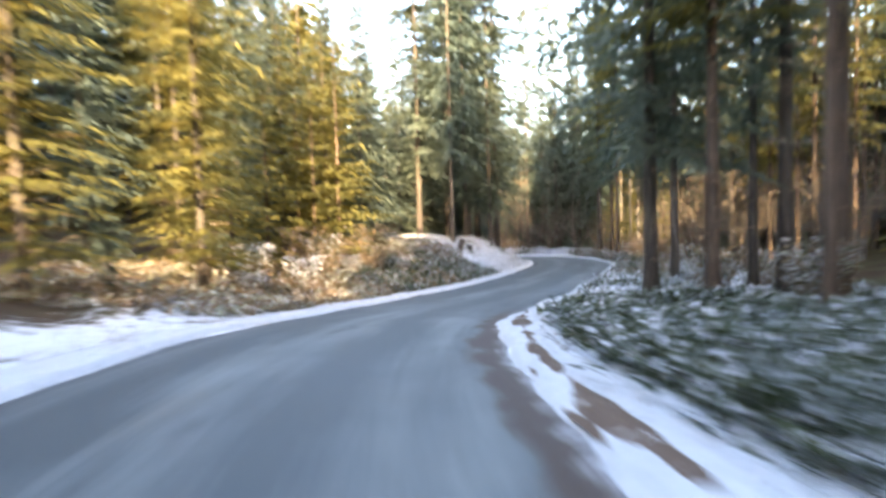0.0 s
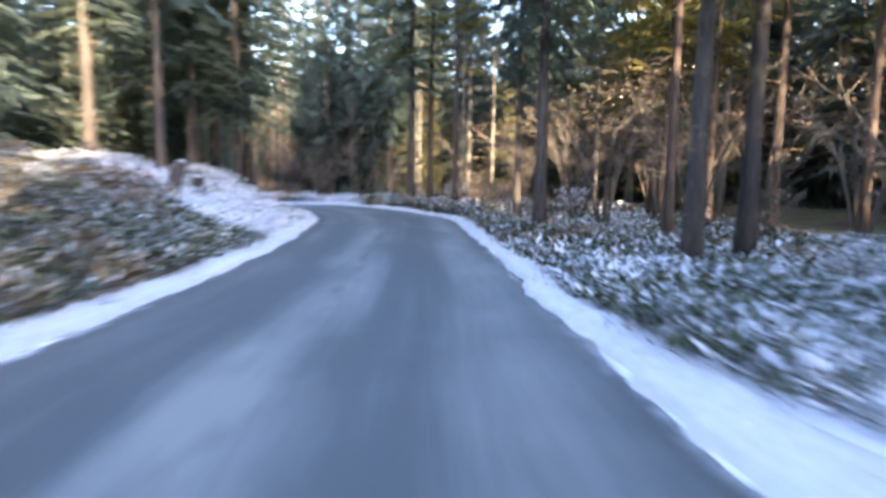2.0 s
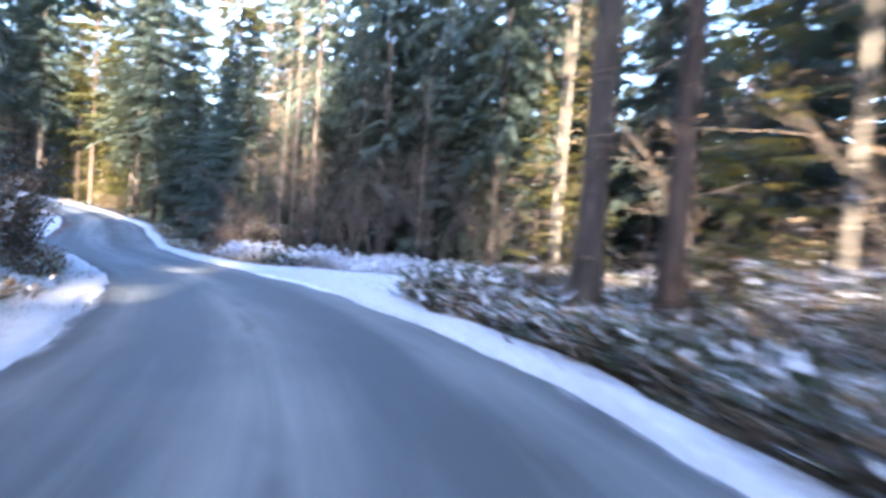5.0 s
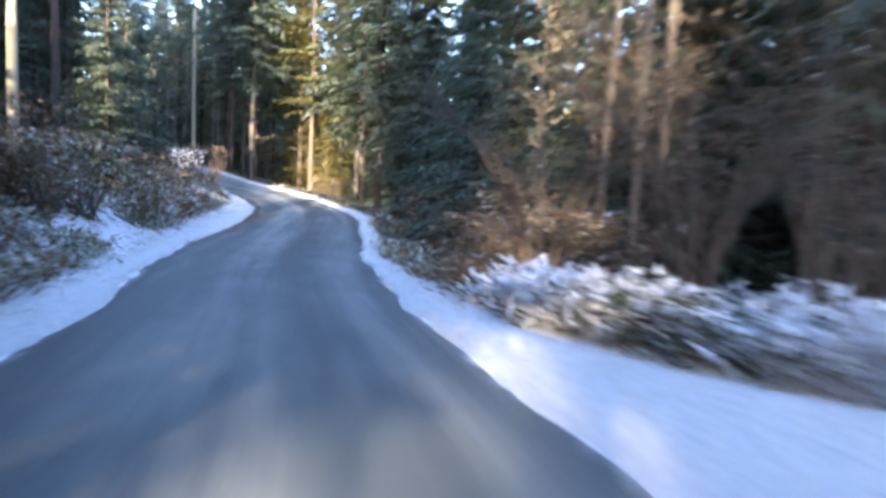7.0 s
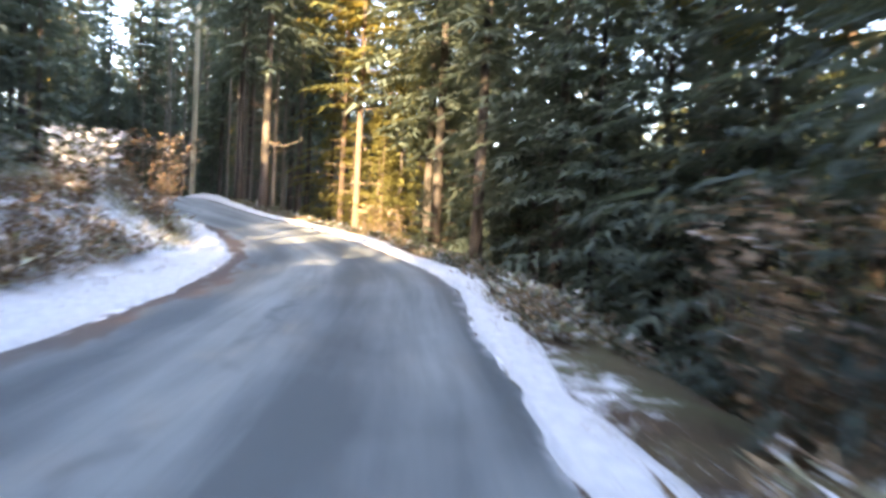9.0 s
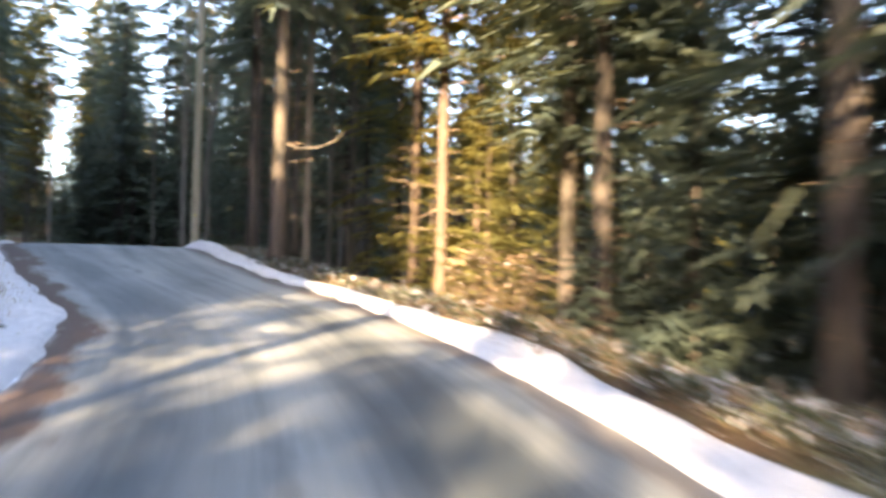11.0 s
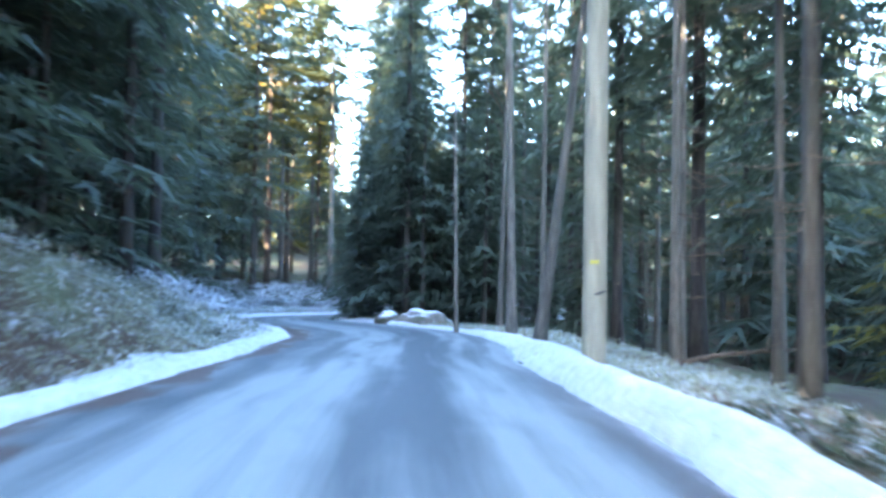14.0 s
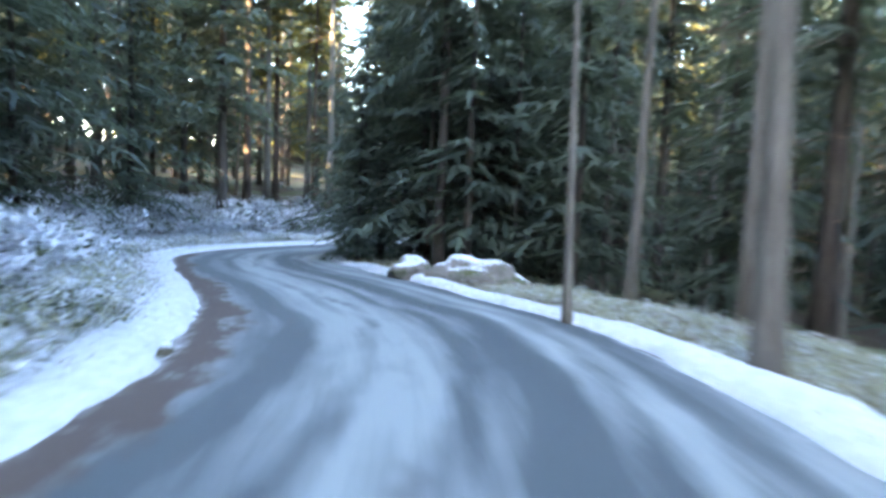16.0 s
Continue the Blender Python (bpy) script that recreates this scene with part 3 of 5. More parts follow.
def tree_kind(key, name, label, group, tall, parts, low=0.3):
    """Keeps the meshes of one kind of tree; parts are (name, mesh, label, kind)."""
    KINDS[key] = dict(name=name, label=label, group=group, tall=tall, low=low, parts=parts, first=None)


def plant(key, x, y, scale=1.0, turn=None, thick=1.0, lean=(0.0, 0.0), sink=0.05):
    k = KINDS[key]
    turn = random.uniform(0, 360) if turn is None else turn
    m = Matrix.LocRotScale((x, y, height(x, y) - sink), Euler((radians(lean[0]), radians(lean[1]), radians(turn))), (scale * thick, scale * thick, scale))
    if k["first"] is None:
        ob = new(k["name"])
        for n, me, lab, kind in k["parts"]:
            part(n, me, ob, lab, None, kind)
        tagged(ob, k["label"], "tree", k["group"])
        ob.matrix_basis = m
        k["first"] = ob
        return ob
    made = copy_thing(k["first"], Matrix())
    made.matrix_basis = m
    return made


def wood_kind(key, tall, low, reach, gap, per, sprays, mat, rng, size):
    """A tree of the deep woods, kept as arrays of triangles: trunk and crown."""
    v, f = tube([(0, 0, -0.4), (0.05, 0.02, tall * 0.35), (0.02, 0.06, tall * 0.7), (0, 0, tall)], (0.20, 0.14, 0.08, 0.02), 5)
    f = [q for q in f if len(q) == 4]
    trunk = np.array([[tuple(v[q[i]]) for i in tri] for q in f for tri in ((0, 1, 2), (0, 2, 3))])
    crown = needle_crown("unused", tall, low, reach, gap, per, sprays, mat, rng, 0.2, 0.7, 0.0, size, True, 9.0)
    WOODS[key] = (tall, np.vstack([trunk, np.array(crown)]), len(trunk), mat, low)


def plant_woods(name, label, spots):
    """Deep woods that nobody could count, as one object; spots are (key, x, y, scale, turn)."""
    z = ground([q[1] for q in spots], [q[2] for q in spots])[0]
    corners, picks, mats = [], [], [BARK, NEEDLES, PINE_NEEDLES]
    for (key, x, y, sc, turn), h in zip(spots, z):
        _, q, trunk, mat, _ = WOODS[key]
        c, d = math.cos(turn) * sc, math.sin(turn) * sc
        corners.append(np.stack([q[..., 0] * c - q[..., 1] * d + x, q[..., 0] * d + q[..., 1] * c + y, q[..., 2] * sc + h], -1))
        picks.append(np.r_[np.zeros(trunk, int), np.full(len(q) - trunk, mats.index(mat))])
    tagged(new(name, blades_mesh(name, np.vstack(corners), mats, np.concatenate(picks))), label, "woods", kind="stuff")


def make_kinds():
    rng = random.Random(11)
    for i, (tall, low, reach) in enumerate(((24.0, 4.2, 4.0), (21.0, 2.8, 3.8), (26.0, 6.0, 4.0))):
        tree_kind(f"spruce{i}", "spruce_tree", "tall dark green spruce with drooping branches and bare lower trunk", "forest spruces", tall, [
            ("trunk", trunk_mesh("trunk", tall, 0.20, BARK, rng), "", ""),
            ("crown", needle_crown("crown", tall, low, reach, 0.46, 5, 14, NEEDLES, rng, 0.28, 0.7, 0.04, 0.84), "drooping dark green needles", ""),
            ("deadwood", dead_branches("deadwood", 1.0, low + 3, 20, 1.0, TWIG, rng), "thin dry grey twigs", "stuff")], low)
    for i, (tall, low) in enumerate(((25.0, 8.5), (23.0, 6.5))):
        tree_kind(f"pine{i}", "pine_tree", "tall pine with a long bare trunk and high green crown", "forest pines", tall, [
            ("trunk", trunk_mesh("trunk", tall, 0.17, PINE_BARK, rng), "", ""),
            ("crown", needle_crown("crown", tall, low, 3.6, 0.46, 4, 14, PINE_NEEDLES, rng, 0.10, 0.5, 0.12, 0.85), "loose yellowish green needles", ""),
            ("deadwood", dead_branches("deadwood", 1.5, low + 3, 26, 1.5, TWIG, rng), "thin dry grey twigs", "stuff")], low)
    for i, (tall, low) in enumerate(((24.0, 11.0), (21.0, 9.0))):
        tree_kind(f"grey{i}", "slim_conifer", "slim conifer with a pale grey bare trunk and thin high crown", "slim grey conifers", tall, [
            ("trunk", trunk_mesh("trunk", tall, 0.12, GREY_BARK, rng), "", ""),
            ("crown", needle_crown("crown", tall, low, 2.6, 0.5, 4, 10, NEEDLES, rng, 0.2, 0.6, 0.12, 0.85), "thin dark green needles", ""),
            ("deadwood", dead_branches("deadwood", 1.5, low + 2, 40, 1.7, TWIG, rng), "thin dry grey twigs", "stuff")], low)
    for i, (tall, reach) in enumerate(((9.0, 2.5), (6.0, 1.9), (12.0, 3.0))):
        tree_kind(f"fir{i}", "young_fir", "bushy young fir green down to the ground", "young firs", tall, [
            ("trunk", trunk_mesh("trunk", tall, 0.11, BARK, rng, sides=6, rings=7), "", ""),
            ("crown", needle_crown("crown", tall, 0.35, reach, 0.28, 6, 9, NEEDLES, rng, 0.22, 0.75, 0.0, 0.72), "dense dark green needles", "")])
    tree_kind("yellow", "yellowish_spruce", "yellowish green spruce with branches down to the undergrowth", "yellowish spruces", 17.0, [
        ("trunk", trunk_mesh("trunk", 17.0, 0.15, BARK, rng), "", ""),
        ("crown", needle_crown("crown", 17.0, 1.2, 3.2, 0.44, 5, 11, PINE_NEEDLES, rng, 0.18, 0.7, 0.12, 0.8), "loose yellowish green needles", ""),
        ("deadwood", dead_branches("deadwood", 0.5, 4.0, 26, 1.6, TWIG, rng), "thin dry brown twigs", "stuff")], 1.2)
    tree_kind("young_pine", "young_pine", "loose yellowish green young pine between taller trunks", "young pines", 6.5, [
        ("trunk", trunk_mesh("trunk", 6.5, 0.07, PINE_BARK, rng, sides=6, rings=7), "", ""),
        ("crown", needle_crown("crown", 6.5, 0.4, 1.7, 0.26, 4, 9, PINE_NEEDLES, rng, 0.05, 0.5, 0.2, 0.7), "yellowish green needles", "")])
    for i, tall in enumerate((13.0, 10.0)):
        tree_kind(f"bare{i}", "bare_tree", "leafless grey-brown tree with fine spreading twigs", "leafless trees", tall, [
            ("trunk", trunk_mesh("trunk", tall, 0.12, PALE_BARK, rng, 0.06 * (1 - 2 * i), sides=7), "", ""),
            ("branchwork", bare_limbs("branchwork", tall * 0.95, 3.4, TWIG, rng), "bare brown limbs and twigs", "stuff")])
    tree_kind("hazel", "bare_shrub", "tall leafless shrub of many arching grey stems with few brown leaves", "leafless shrubs", 5.0, [
        *[("stem", hazel_stem("stem", 5.0, rng), "", "") for _ in range(9)],
        ("foliage", hazel_leaves("foliage", 5.0, rng), "sparse dry brown leaves", "stuff")])
    tree_kind("birch", "birch_tree", "slender grey-barked leaning tree without leaves", "slender leafless trees", 15.0, [
        ("trunk", trunk_mesh("trunk", 15.0, 0.13, GREY_BARK, rng, 0.03), "", ""),
        ("branchwork", bare_limbs("branchwork", 14.0, 2.2, TWIG, rng, 0.45, 10, 5), "bare brown limbs", "stuff")])
    wood_kind("deep0", 24.0, 4.0, 3.8, 1.0, 7, 5, NEEDLES, rng, 1.95)
    wood_kind("deep1", 23.0, 6.0, 3.6, 1.0, 7, 5, PINE_NEEDLES, rng, 1.95)
    wood_kind("open0", 23.0, 12.0, 2.5, 1.0, 4, 4, PINE_NEEDLES, rng, 1.6)
    wood_kind("open1", 21.0, 9.5, 2.3, 1.0, 4, 4, NEEDLES, rng, 1.6)
    wood_kind("open2", 6.0, 0.5, 1.9, 0.6, 5, 4, PINE_NEEDLES, rng, 1.3)
    wood_kind("deep2", 15.0, 0.6, 3.2, 0.9, 6, 5, NEEDLES, rng, 1.6)
    wood_kind("far0", 23.0, 1.0, 4.6, 1.7, 5, 3, NEEDLES, rng, 3.4)
    wood_kind("far1", 20.0, 1.5, 4.4, 1.7, 5, 3, PINE_NEEDLES, rng, 3.4)


make_kinds()

# Places where low sun comes in between the trees: x, y, lowest and highest lit height, half width of the gap
GLADES = [(-6.5, 19.0, 0.0, 7.0, 2.0), (-9.5, 26.0, -1.0, 9.0, 2.6), (-6.4, 107.0, -2.0, 16.0, 2.7), (-49.0, 134.0, -2.0, 4.0, 0.8), (15.5, 50.0, 1.0, 7.0, 1.2), (-3.8, 95.8, -3.6, -3.2, 0.5), (-5.5, 95.0, -3.7, -3.1, 0.7), 
          (-1.8, 95.0, -3.9, -2.6, 0.9), (-4.6, 29.5, 1.0, 9.0, 1.8), (3.8, 47.5, 2.0, 10.0, 2.0), (17.5, 66.0, 0.5, 8.0, 0.8)]
PLANTED, POLES = [], [(-17.12, 110.05), (-6.2, 78.3)]
SUN_RISE = math.tan(SUN_ELEV)


def cap(x, y, low, reach):
    """How tall a tree may grow here without closing a gap that the sun comes through."""
    tx, ty = -math.sin(SUN_HEADING), math.cos(SUN_HEADING)
    base, best = height(x, y), 99.0
    for gx, gy, z0, z1, r in GLADES:
        back = -((x - gx) * tx + (y - gy) * ty)
        if back < 1.5 or abs((x - gx) * ty - (y - gy) * tx) > r + reach or base + low > z1 + back * SUN_RISE:
            continue
        best = min(best, z0 + back * SUN_RISE - base)
    return best


def free(x, y, gap):
    if any((x - a) ** 2 + (y - b) ** 2 < 6.0 for a, b in POLES):
        return False
    return all((x - a) ** 2 + (y - b) ** 2 > gap * gap for a, b in PLANTED)


def set_tree(key, x, y, scale=1.0, turn=None, thick=1.0, lean=(0.0, 0.0)):
    PLANTED.append((x, y))
    return plant(key, x, y, scale, turn, thick, lean)


# trees that can be told apart along the way
for key, x, y, sc, th in [("spruce0", 5.4, 18.0, 1.0, 1.0), ("pine1", 6.2, 15.9, 1.0, 1.0), ("pine0", 6.6, 11.8, 1.0, 0.85), ("pine1", 6.8, 9.6, 1.0, 0.7),
                          ("spruce2", 10.1, 30.2, 1.0, 0.95), ("spruce2", 11.8, 30.6, 1.0, 0.95), ("pine0", 11.6, 46.0, 0.9, 0.8), ("spruce2", 11.4, 38.5, 1.0, 1.0),
                          ("pine1", 13.4, 35.0, 1.0, 0.9)]:
    set_tree(key, x, y, sc, None, th)
for key, x, y, sc, th in [("pine0", -8.94, 109.3, 1.0, 1.0), ("pine1", -6.96, 105.5, 1.0, 1.0), ("pine1", -8.35, 115.0, 1.0, 0.9), 
                          ("spruce2", -13.0, 107.0, 1.0, 0.8), ("spruce2", -3.1, 103.2, 1.0, 1.1), ("spruce2", -0.6, 96.5, 1.0, 0.9), ("spruce2", -22.6, 105.0, 1.0, 1.0),
                          ("spruce1", -18.6, 98.4, 1.0, 1.1), ("grey0", -48.0, 133.6, 1.1, 1.7), ("grey1", -52.4, 133.0, 1.1, 1.6), ("grey0", -54.4, 137.4, 1.1, 1.6)]:
    set_tree(key, x, y, sc, None, th)
bent = set_tree("spruce2", -10.0, 103.2, 1.0, 0, 0.9)
v, f = tube([(0.12, 0.0, 2.72), (0.5, 0.05, 2.60), (0.95, 0.12, 2.62), (1.35, 0.2, 2.76), (1.62, 0.24, 2.98)], (0.026, 0.023, 0.019, 0.014, 0.006), 6)
part("branch", mesh_of("branch", v, f, [PALE_BARK], smooth=True), bent, "bare pale branch curving upward")
for key, x, y, sc, th in [("bare1", 8.0, 74.9, 0.9, 0.95), ("bare0", 8.6, 74.3, 0.85, 0.8), ("bare0", 11.0, 73.2, 0.8, 0.5), ("bare1", 13.2, 70.4, 0.85, 0.55), ("bare0", 10.2, 81.2, 1.1, 0.8), ("bare1", 9.2, 78.2, 1.0, 0.6), ("birch", -22.4, 116.4, 1.0, 1.0),
                          ("birch", -25.2, 117.9, 0.8, 0.6), ("birch", -25.6, 120.6, 0.9, 0.9), ("pine0", -11.7, 87.5, 1.0, 0.9), ("pine0", -12.8, 89.2, 1.0, 0.9),
                          ("spruce2", 1.2, 62.5, 1.0, 1.5), ("spruce2", -0.9, 63.5, 1.0, 1.5), ("bare0", 9.6, 80.0, 1.0, 0.8), ("bare1", 11.0, 78.4, 1.0, 0.8), ("bare0", 10.4, 84.2, 1.0, 0.9), ("bare1", 12.6, 82.0, 1.1, 0.8), ("bare0", 8.9, 86.0, 0.9, 0.8), ("bare1", 13.5, 77.0, 1.0, 0.8), ("spruce1", 1.6, 47.0, 1.0, 1.0), ("spruce0", -1.4, 43.5, 1.0, 1.0),
                          ("spruce0", 0.4, 52.5, 1.0, 1.0), ("spruce2", 2.9, 57.6, 1.0, 1.5), ("spruce2", 2.1, 55.4, 1.0, 1.4), ("spruce1", 3.3, 48.2, 1.0, 0.9)]:
    set_tree(key, x, y, sc, None, th)
for key, x, y, sc in [("fir2", 6.3, 80.0, 0.95), ("fir2", 5.2, 83.8, 0.95), ("fir2", 4.6, 88.0, 0.9), ("fir2", -34.5, 125.5, 1.0), ("fir0", -31.0, 124.5, 0.8), ("fir2", -24.0, 104.5, 1.1),
                      ("fir2", -27.5, 108.0, 1.2), ("yellow", -6.8, 30.0, 0.6), ("yellow", -7.5, 22.0, 0.7), ("yellow", -5.8, 33.5, 0.6), ("yellow", -8.5, 14.0, 0.8), ("yellow", -6.4, 18.4, 0.8)]:
    set_tree(key, x, y, sc)


for key, x, y, sc in [("spruce0", 4.2, 53.5, 1.15), ("spruce0", -46.5, 126.5, 1.0), ("spruce0", -49.0, 121.5, 1.0), ("spruce1", -53.0, 128.5, 1.0),
                      ("spruce0", -46.8, 138.5, 1.0), ("spruce0", -51.5, 141.5, 1.1), ("spruce1", -58.0, 134.0, 1.1), ("spruce1", 1.6, 95.5, 0.9), ("fir2", 2.4, 92.6, 0.9), ("fir2", 3.6, 97.2, 1.1), ("spruce1", 0.8, 99.8, 0.95), ("fir0", 3.4, 89.6, 0.9), ("spruce0", 9.6, 88.5, 1.0), ("spruce1", 12.4, 86.5, 1.05), ("spruce1", 7.6, 92.0, 1.0), ("spruce0", 11.0, 92.5, 1.1), ("spruce0", 14.6, 84.0, 1.0), ("spruce1", 15.2, 79.5, 1.05),
                      ("spruce0", 16.5, 75.0, 1.0), ("spruce1", 18.0, 71.0, 1.0), ("spruce0", 14.8, 90.0, 1.0), ("spruce0", 19.5, 78.0, 1.05), ("spruce1", 5.4, 96.0, 1.0),
                      ("spruce0", -32.0, 127.0, 1.0), ("spruce1", -36.4, 128.6, 1.0), ("spruce0", -34.0, 132.0, 1.0), ("spruce0", -28.0, 106.0, 1.0),
                      ("spruce1", -31.0, 109.0, 1.0), ("spruce0", -34.5, 112.0, 1.0), ("spruce1", -25.0, 101.5, 1.1), ("spruce0", -38.5, 114.5, 1.0)]:
    set_tree(key, x, y, sc)
for key, x, y, sc in [("spruce0", 0.6, 41.5, 1.3), ("spruce0", -5.0, 117.5, 1.1), ("pine0", -3.2, 112.0, 1.0), ("spruce0", -6.6, 125.5, 1.2), ("spruce1", -2.8, 121.0, 1.2), ("spruce0", -0.6, 115.5, 1.1), ("spruce0", -50.0, 143.5, 1.4), ("spruce0", -47.5, 148.0, 1.4), ("spruce0", -4.6, 74.0, 1.2), ("spruce0", 9.4, 76.4, 1.6), ("spruce1", 11.6, 79.6, 1.7), ("spruce0", 12.2, 76.6, 1.6), ("spruce0", 14.4, 72.8, 1.6), ("spruce1", 15.8, 69.4, 1.6), ("spruce0", 17.4, 74.4, 1.5), ("spruce0", 16.5, 86.5, 1.4), ("spruce1", 20.4, 83.8, 1.4), ("spruce0", 23.2, 79.6, 1.4),  ("spruce0", 12.6, 42.4, 1.3), ("spruce1", 12.2, 74.2, 1.3), ("spruce1", 20.5, 66.5, 1.15), ("spruce0", 22.5, 70.5, 1.2), ("spruce1", 22.0, 62.0, 1.15),
                      ("spruce0", 25.0, 66.0, 1.2), ("spruce0", 14.2, 76.2, 1.15), ("spruce1", 21.0, 75.0, 1.2), ("spruce0", 17.5, 82.0, 1.25), ("spruce1", 13.0, 94.5, 1.2), ("spruce0", 25.0, 59.5, 1.2),
                      ("spruce0", -27.4, 109.6, 1.3), ("spruce0", -31.5, 122.8, 1.2), ("spruce0", -35.0, 134.5, 1.3)]:
    set_tree(key, x, y, sc, None, 0.68 / sc)
for key, x, y, sc, th in [("grey0", -15.2, 111.8, 1.0, 1.0), ("grey1", -13.4, 110.2, 1.0, 1.1), ("grey0", -11.6, 107.6, 1.0, 1.0), ("grey1", -16.2, 114.6, 1.0, 0.8), ("grey0", -18.4, 116.0, 1.0, 0.8), ("grey1", -14.0, 114.0, 1.0, 0.9),
                          ("grey1", -19.2, 118.6, 1.0, 0.9), ("grey0", -23.6, 119.8, 1.0, 0.8)]:
    set_tree(key, x, y, sc, None, th)
for x, y, sc in [(-6.4, 106.6, 1.0), (-7.9, 107.6, 0.9), (-5.7, 105.0, 0.8), (-9.5, 110.8, 1.0), (-7.2, 109.6, 1.1), (-8.6, 112.6, 1.1)]:
    set_tree("young_pine", x, y, sc)
for key, x, y, sc in [("fir2", -35.5, 124.1, 0.78), ("fir0", -34.4, 122.9, 0.6), ("fir2", -32.8, 123.9, 1.0), ("fir0", -36.6, 126.0, 1.1), ("fir2", -39.2, 131.0, 1.0), ("fir0", -30.2, 124.0, 1.0), 
                      ("fir2", -40.8, 116.8, 1.2), ("fir2", -44.0, 121.4, 1.2), ("fir2", -36.4, 110.2, 1.1), ("fir2", -32.6, 106.6, 1.1), ("fir2", -29.0, 103.0, 1.1), ("fir0", -34.2, 113.2, 1.0), ("fir2", -37.5, 134.0, 1.1),
                      ("fir2", 1.4, 60.4, 0.9), ("fir2", 14.5, 83.2, 1.2), ("fir2", 16.8, 80.4, 1.2), ("fir2", 18.8, 76.8, 1.2), ("fir2", 12.8, 88.6, 1.2), ("fir2", 20.6, 73.2, 1.2), ("fir2", 22.4, 68.0, 1.2), ("fir2", 24.4, 63.2, 1.2), ("fir2", 24.5, 84.5, 1.4), ("fir2", 27.6, 78.4, 1.4), ("fir2", 29.2, 71.2, 1.4), ("fir2", 30.0, 64.4, 1.4), ("fir2", 20.2, 89.0, 1.4), ("fir2", -1.2, 56.2, 1.0), ("fir0", -3.0, 50.2, 1.1), ("fir2", -4.6, 46.0, 1.0), ("fir2", -1.6, 67.0, 0.9)]:
    set_tree(key, x, y, sc)
for x, y, sc in [(-4.5, 30.2, 1.5), (-5.3, 28.8, 1.2), (-5.2, 31.8, 1.6), (-6.3, 30.4, 1.4), (-4.9, 33.4, 1.3), (-6.8, 27.0, 1.2), (-7.4, 24.4, 1.3)]:
    set_tree("young_pine", x, y, sc)
for key, x, y, sc in [("fir1", -3.3, 101.9, 0.5), ("fir1", -2.4, 103.6, 0.55), ("fir0", -6.9, 83.4, 0.8), ("fir2", -1.4, 103.4, 0.9), ("fir2", 0.4, 105.2, 1.0), ("fir0", -2.2, 106.6, 1.1), ("fir2", 1.4, 101.6, 0.9), ("fir0", 0.2, 101.0, 0.9), ("fir2", 2.6, 106.4, 1.1)]:
    set_tree(key, x, y, sc)
# added oversized firs behind the start, out of view, to shade road and bank
for x, y, sc in [(-1.6, -26.0, 2.2), (0.8, -25.2, 2.2), (3.2, -26.4, 2.0), (-4.3, -24.4, 1.5), (-2.9, -27.4, 2.05), (-6.6, -25.2, 1.5), (0.2, -22.4, 2.6), (2.0, -23.6, 2.6), (-1.0, -23.9, 2.6)]:
    set_tree("fir2", x, y, sc)
for key, x, y, sc in [("fir2", 10.2, 78.0, 1.0), ("fir2", 12.8, 75.6, 1.1), ("fir2", 15.0, 71.4, 1.0), ("fir2", 8.4, 79.4, 0.9), ("fir2", 11.4, 81.6, 1.1)]:
    set_tree(key, x, y, sc)
for x, y, sc in [(6.9, 75.4, 1.0), (9.4, 73.2, 1.0), (10.8, 71.6, 0.9), (7.0, 73.6, 0.85), (12.0, 72.8, 1.1), (9.9, 75.6, 1.2), (13.6, 69.6, 1.0), (14.9, 66.6, 0.9)]:
    set_tree("hazel", x, y, sc)
for key, x, y, sc in [("grey0", 17.1, 66.2, 0.9), ("grey1", 18.2, 66.8, 0.9), ("young_pine", 17.7, 65.2, 0.9), ("grey0", 16.4, 65.0, 0.8), ("yellow", -5.9, 108.6, 1.0), ("yellow", -4.8, 111.2, 1.1), ("yellow", -10.6, 112.4, 1.0), ("yellow", 18.6, 68.2, 0.6), ("young_pine", 16.7, 67.2, 1.1),
                      ("grey1", 15.3, 50.4, 0.9), ("grey0", 14.5, 51.4, 0.9), ("young_pine", 16.2, 50.8, 1.0), ("grey1", 13.5, 49.8, 0.8), ("young_pine", 13.9, 52.6, 0.9)]:
    set_tree(key, x, y, sc, None, 0.8)
set_tree("spruce2", 11.9, 52.6, 1.0, None, 1.0)
set_tree("pine1", 12.7, 52.0, 1.0, None, 1.0)
set_tree("birch", -20.6, 114.6, 1.0, 0, 0.95, (-2.5, 4.5))


